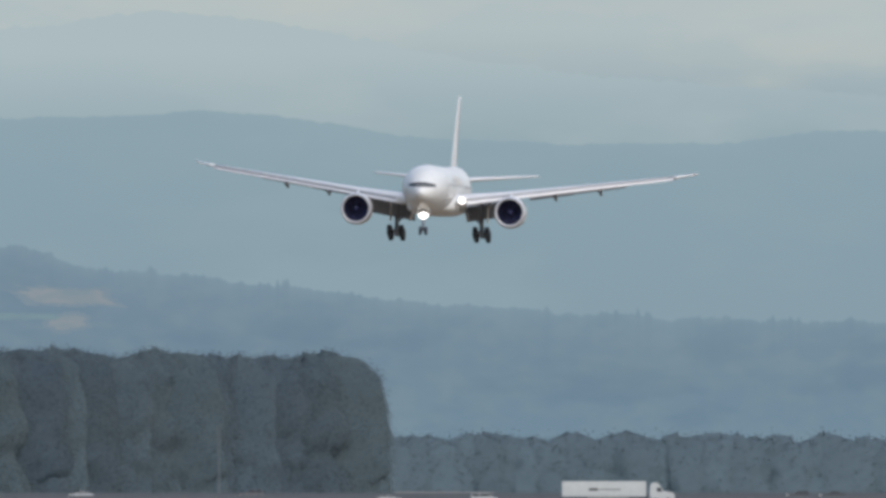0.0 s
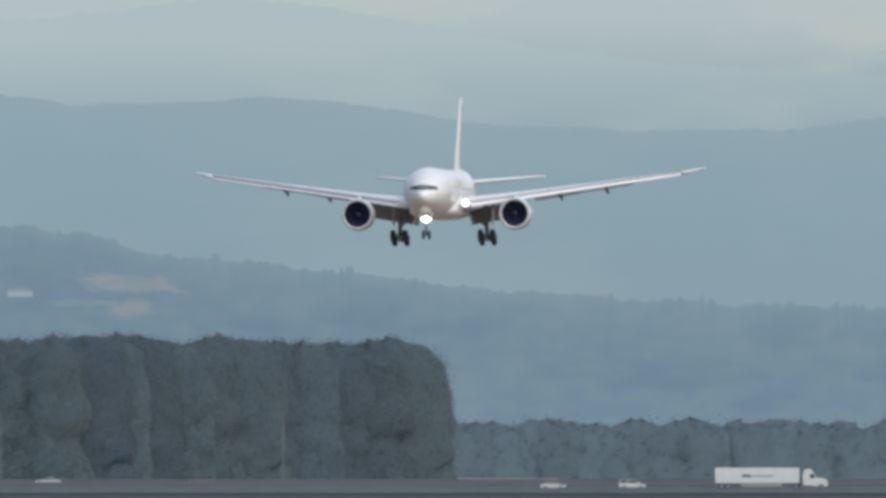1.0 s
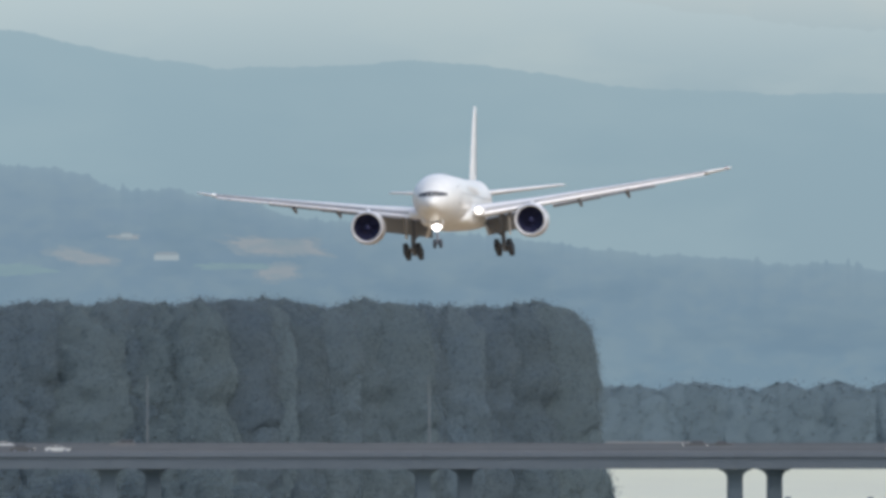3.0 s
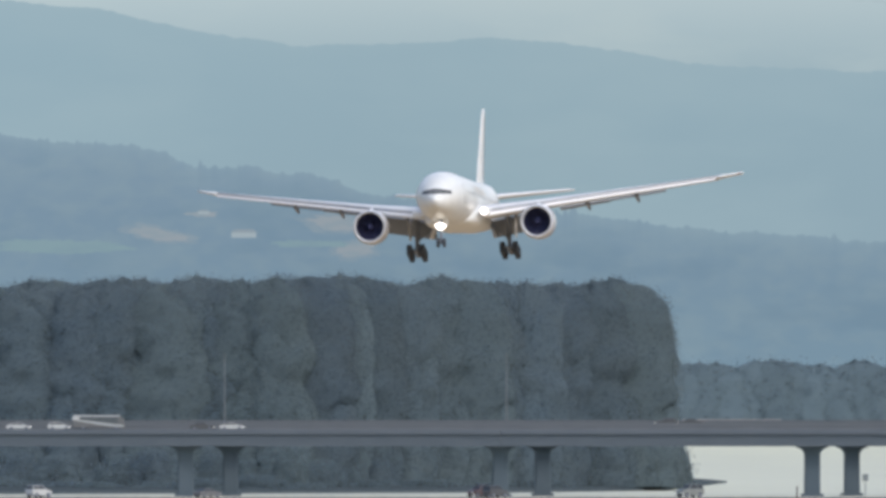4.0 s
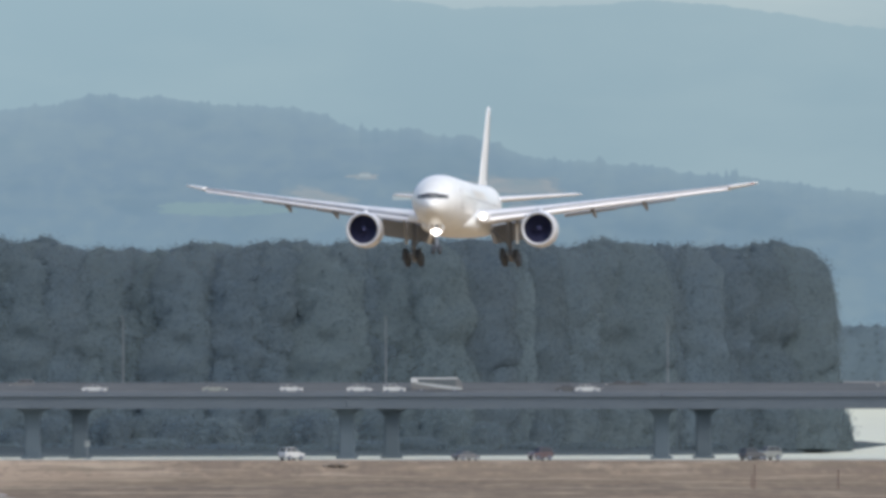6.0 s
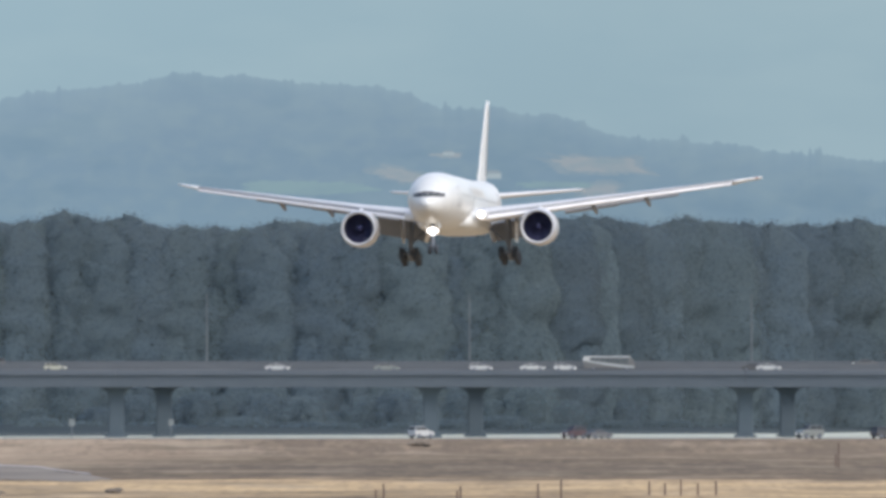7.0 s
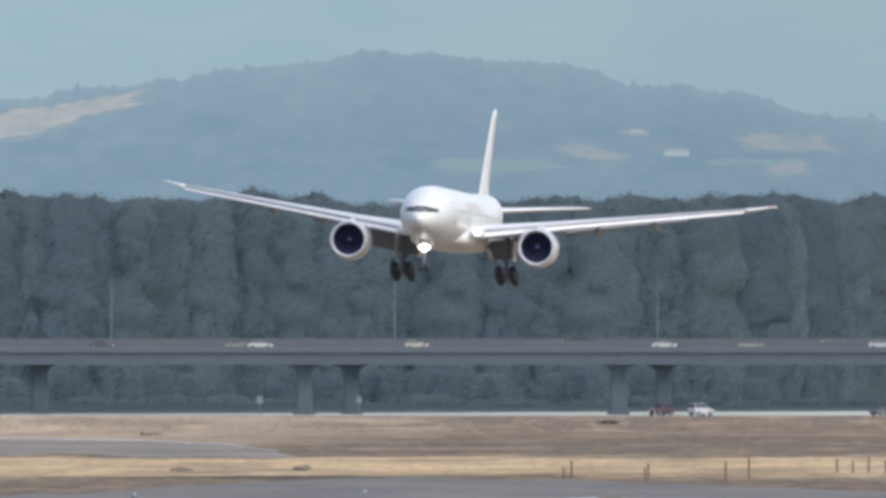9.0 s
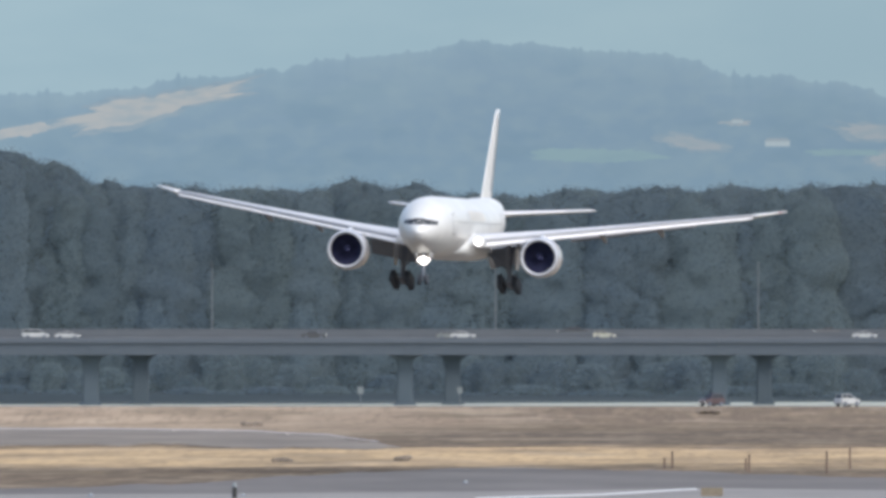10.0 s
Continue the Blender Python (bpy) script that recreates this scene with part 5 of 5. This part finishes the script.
    part("exhaust_cone", turned([(5.6, 1.2), (7.2, 0.95), (7.25, 0.6), (8.4, 0.08)], k=24, centre=(ex, ey, ez), closed_ends=True), M_EXHAUST, eng, "brown metal exhaust", smooth=True)
    rings = []
    for y, w, b, t in ((-19.6, 0.12, -1.2, -1.05), (-18.2, 0.24, -1.35, -0.75), (-16.0, 0.3, -1.6, -0.7), (-12.0, 0.26, -1.9, -0.9)):
        rings.append([(ex - w, y, b), (ex + w, y, b), (ex + w * 0.7, y, t), (ex - w * 0.7, y, t)])
    part("pylon", loft(rings), M_WHITE, plane, "white engine pylon")
    raw("strake", [(ex - side * 1.35, ey + 1.4, ez + 1.5), (ex - side * 1.35, ey + 3.2, ez + 1.5), (ex - side * 1.62, ey + 3.1, ez + 1.85), (ex - side * 1.55, ey + 2.2, ez + 1.75)], [(0, 1, 2, 3)], M_COWL, eng)
    # main gear: strut, brace, six-wheel bogie, door
    gx, gy, gz = side * 5.5, -9.2, -5.88
    gear = part("main_gear_strut", rod((gx, gy, gz), (gx - side * 0.15, gy - 0.3, -1.8), 0.26, 0.34, k=14), M_STEEL, plane, "steel main gear leg")
    part("drag_brace", rod((gx, gy - 0.1, gz + 1.3), (gx - side * 2.3, gy - 1.0, -2.7), 0.13), M_STEEL, gear)
    part("brace", rod((gx, gy, gz + 1.6), (gx, gy - 3.2, -1.9), 0.12), M_STEEL, gear)
    tilt = 0.2
    part("bogie_beam", rod((gx, gy - 1.75, gz + 1.75 * tilt), (gx, gy + 1.75, gz - 1.75 * tilt), 0.2), M_STEEL, gear)
    for dy in (-1.48, 0.0, 1.48):
        part("axle", rod((gx - 0.75, gy + dy, gz - dy * tilt), (gx + 0.75, gy + dy, gz - dy * tilt), 0.1), M_STEEL, gear)
        for dx in (-0.76, 0.76):
            wx, wy, wz = gx + dx, gy + dy, gz - dy * tilt
            ring = []
            for x, r in ((-0.29, 0.36), (-0.3, 0.6), (-0.23, 0.71), (0.23, 0.71), (0.3, 0.6), (0.29, 0.36)):
                ring.append([(wx + x, wy + r * math.cos(t), wz + r * math.sin(t)) for t in (2 * math.pi * i / 20 for i in range(20))])
            part("wheel", loft(ring), M_TYRE, gear, "black tyre")
    ob = part("gear_door", box(gx + side * 0.75 - 0.05, gx + side * 0.75 + 0.05, gy - 1.3, gy + 1.1, gz + 1.5, -1.7, 0.03), M_GREYPAINT, gear, "grey gear door")
    part("wing_root_door", loft([[(side * 3.3, -10.9, -3.1), (side * 3.4, -10.9, -3.0), (side * 3.4, -7.2, -3.0), (side * 3.3, -7.2, -3.1)], [(side * 3.75, -10.8, -4.3), (side * 3.83, -10.8, -4.25), (side * 3.83, -7.4, -4.25), (side * 3.75, -7.4, -4.3)]]), M_GREYPAINT, plane, "open belly gear door")

# fin with rudder
rings = []
for z, a, b, w in ((2.2, 7.6, 16.3, 0.46), (3.4, 8.8, 16.8, 0.44), (7.0, 12.2, 18.4, 0.34), (11.45, 16.7, 20.4, 0.24), (12.17, 17.9, 20.8, 0.14)):
    c = b - a
    ring = []
    for q in (0.0, 0.05, 0.2, 0.45, 0.72, 1.0):
        h = w * 2.3 * (math.sqrt(q) * 0.9 - 0.45 * q - 0.41 * q * q)
        ring.append((h * 0.5 + 0.005, a + q * c, z))
    rings.append(ring + [(-x, y, zz) for x, y, zz in ring[::-1]])
fin = part("fin", loft(rings), M_WHITE, plane, "tall white tail fin", smooth=True)
rings = []
for z, a, b, w in ((3.6, 9.0, 16.9, 0.43), (7.0, 12.2, 18.4, 0.34), (11.2, 16.5, 20.3, 0.24)):
    h0, h1, y = w * 0.36 + 0.03, 0.05, a + 0.68 * (b - a)
    rings.append([(h0, y, z), (h1, b + 0.03, z), (-h1, b + 0.03, z), (-h0, y, z)])
part("rudder", loft(rings), M_RUDDER, fin, "grey rudder")

# nose gear with its lamps
nx, ny, nz = 0.0, -35.2, -5.78
leg = part("nose_gear_strut", rod((nx, ny, nz + 0.1), (nx, ny + 0.1, -2.4), 0.17, 0.2, k=12), M_STEEL, plane, "steel nose gear leg")
part("nose_brace", rod((0, ny, nz + 1.1), (0, ny + 2.2, -2.7), 0.1), M_STEEL, leg)
part("nose_axle", rod((-0.42, ny, nz), (0.42, ny, nz), 0.09), M_STEEL, leg)
for dx in (-0.36, 0.36):
    ring = []
    for x, r in ((-0.17, 0.28), (-0.18, 0.46), (-0.12, 0.54), (0.12, 0.54), (0.18, 0.46), (0.17, 0.28)):
        ring.append([(dx + x, ny + r * math.cos(t), nz + r * math.sin(t)) for t in (2 * math.pi * i / 20 for i in range(20))])
    part("nose_wheel", loft(ring), M_TYRE, leg, "black tyre")
    part("nose_gear_door", box(dx * 2.0 - 0.03, dx * 2.0 + 0.03, ny - 1.0, ny + 1.6, -3.55, -2.3, 0.02), M_WHITE, plane, "white nose gear door")
# middle disc oversized and side discs added to give the glare its shape
for dx, z, r in ((0.0, -3.86, 0.42), (-0.42, -3.8, 0.2), (0.42, -3.8, 0.2)):
    part("taxi_light", turned([(0, 0.03), (-0.08, r * 0.5), (-0.03, r * 0.93), (0.1, r)], k=18, centre=(dx, ny - 0.34, z), closed_ends=True), M_LAMP, leg, "glaring white taxi light")


# ---------- what moves ----------
FLIGHT = [  # seconds, place, pitch, bank, heading
    (0, 53.21, 2719.32, 53.66, 0.07, 1.54, -5.55),
    (0.5, 48.70, 2692.25, 52.20, 0.03, 0.75, -5.59),
    (1, 44.52, 2663.21, 50.77, 0.04, -0.40, -5.67),
    (1.5, 40.11, 2636.30, 49.15, 0.22, -1.65, -5.83),
    (2, 36.00, 2607.08, 47.45, 0.11, -2.41, -5.95),
    (2.5, 31.35, 2580.34, 45.52, -0.29, -2.79, -6.06),
    (4, 17.80, 2498.59, 40.02, -1.62, -1.86, -6.13),
    (4.5, 13.05, 2470.92, 38.41, -1.81, -1.56, -6.15),
    (5, 8.53, 2442.92, 36.98, -1.79, -0.99, -6.15),
    (5.5, 3.60, 2414.89, 35.59, -1.64, -0.07, -6.20),
    (7, -10.50, 2331.72, 31.78, -1.27, -0.63, -6.22),
    (7.5, -15.56, 2303.65, 30.45, -1.46, -0.24, -6.34),
    (8, -20.20, 2274.75, 29.21, -1.66, 0.56, -6.39),
    (8.5, -25.19, 2248.37, 27.92, -1.66, 1.67, -6.37),
    (9, -29.84, 2219.50, 27.07, -1.25, 2.48, -6.32),
    (9.5, -34.73, 2191.63, 26.17, -0.57, 2.47, -6.28),
    (10, -39.25, 2163.69, 25.20, -0.25, 2.41, -6.23),
]


def motions():
    walk(plane, [(t, pose(x, y, z, p, b, h)) for t, x, y, z, p, b, h in FLIGHT])
    for thing, u, t0, rate, d, z in GLIDE:
        if z is None:  # along the levee road
            rows = []
            for t in (0.0, 2.5, 5.0, 7.5, 10.0):
                b = (u + rate * (t - t0)) / FOCAL
                x = b * 3400.0 / (1 - 0.9 * b)
                rows.append((t, pose(x, levee(x) + d, crest(x) + 0.06, 0, 0, (42 if rate > 0 else 222))))
            walk(thing, rows)
        else:
            walk(thing, [(t, pose(across(u + rate * (t - t0), d), d, z, 0, 0, 0 if rate > 0 else 180)) for t in (0.0, 5.0, 10.0)])


motions()
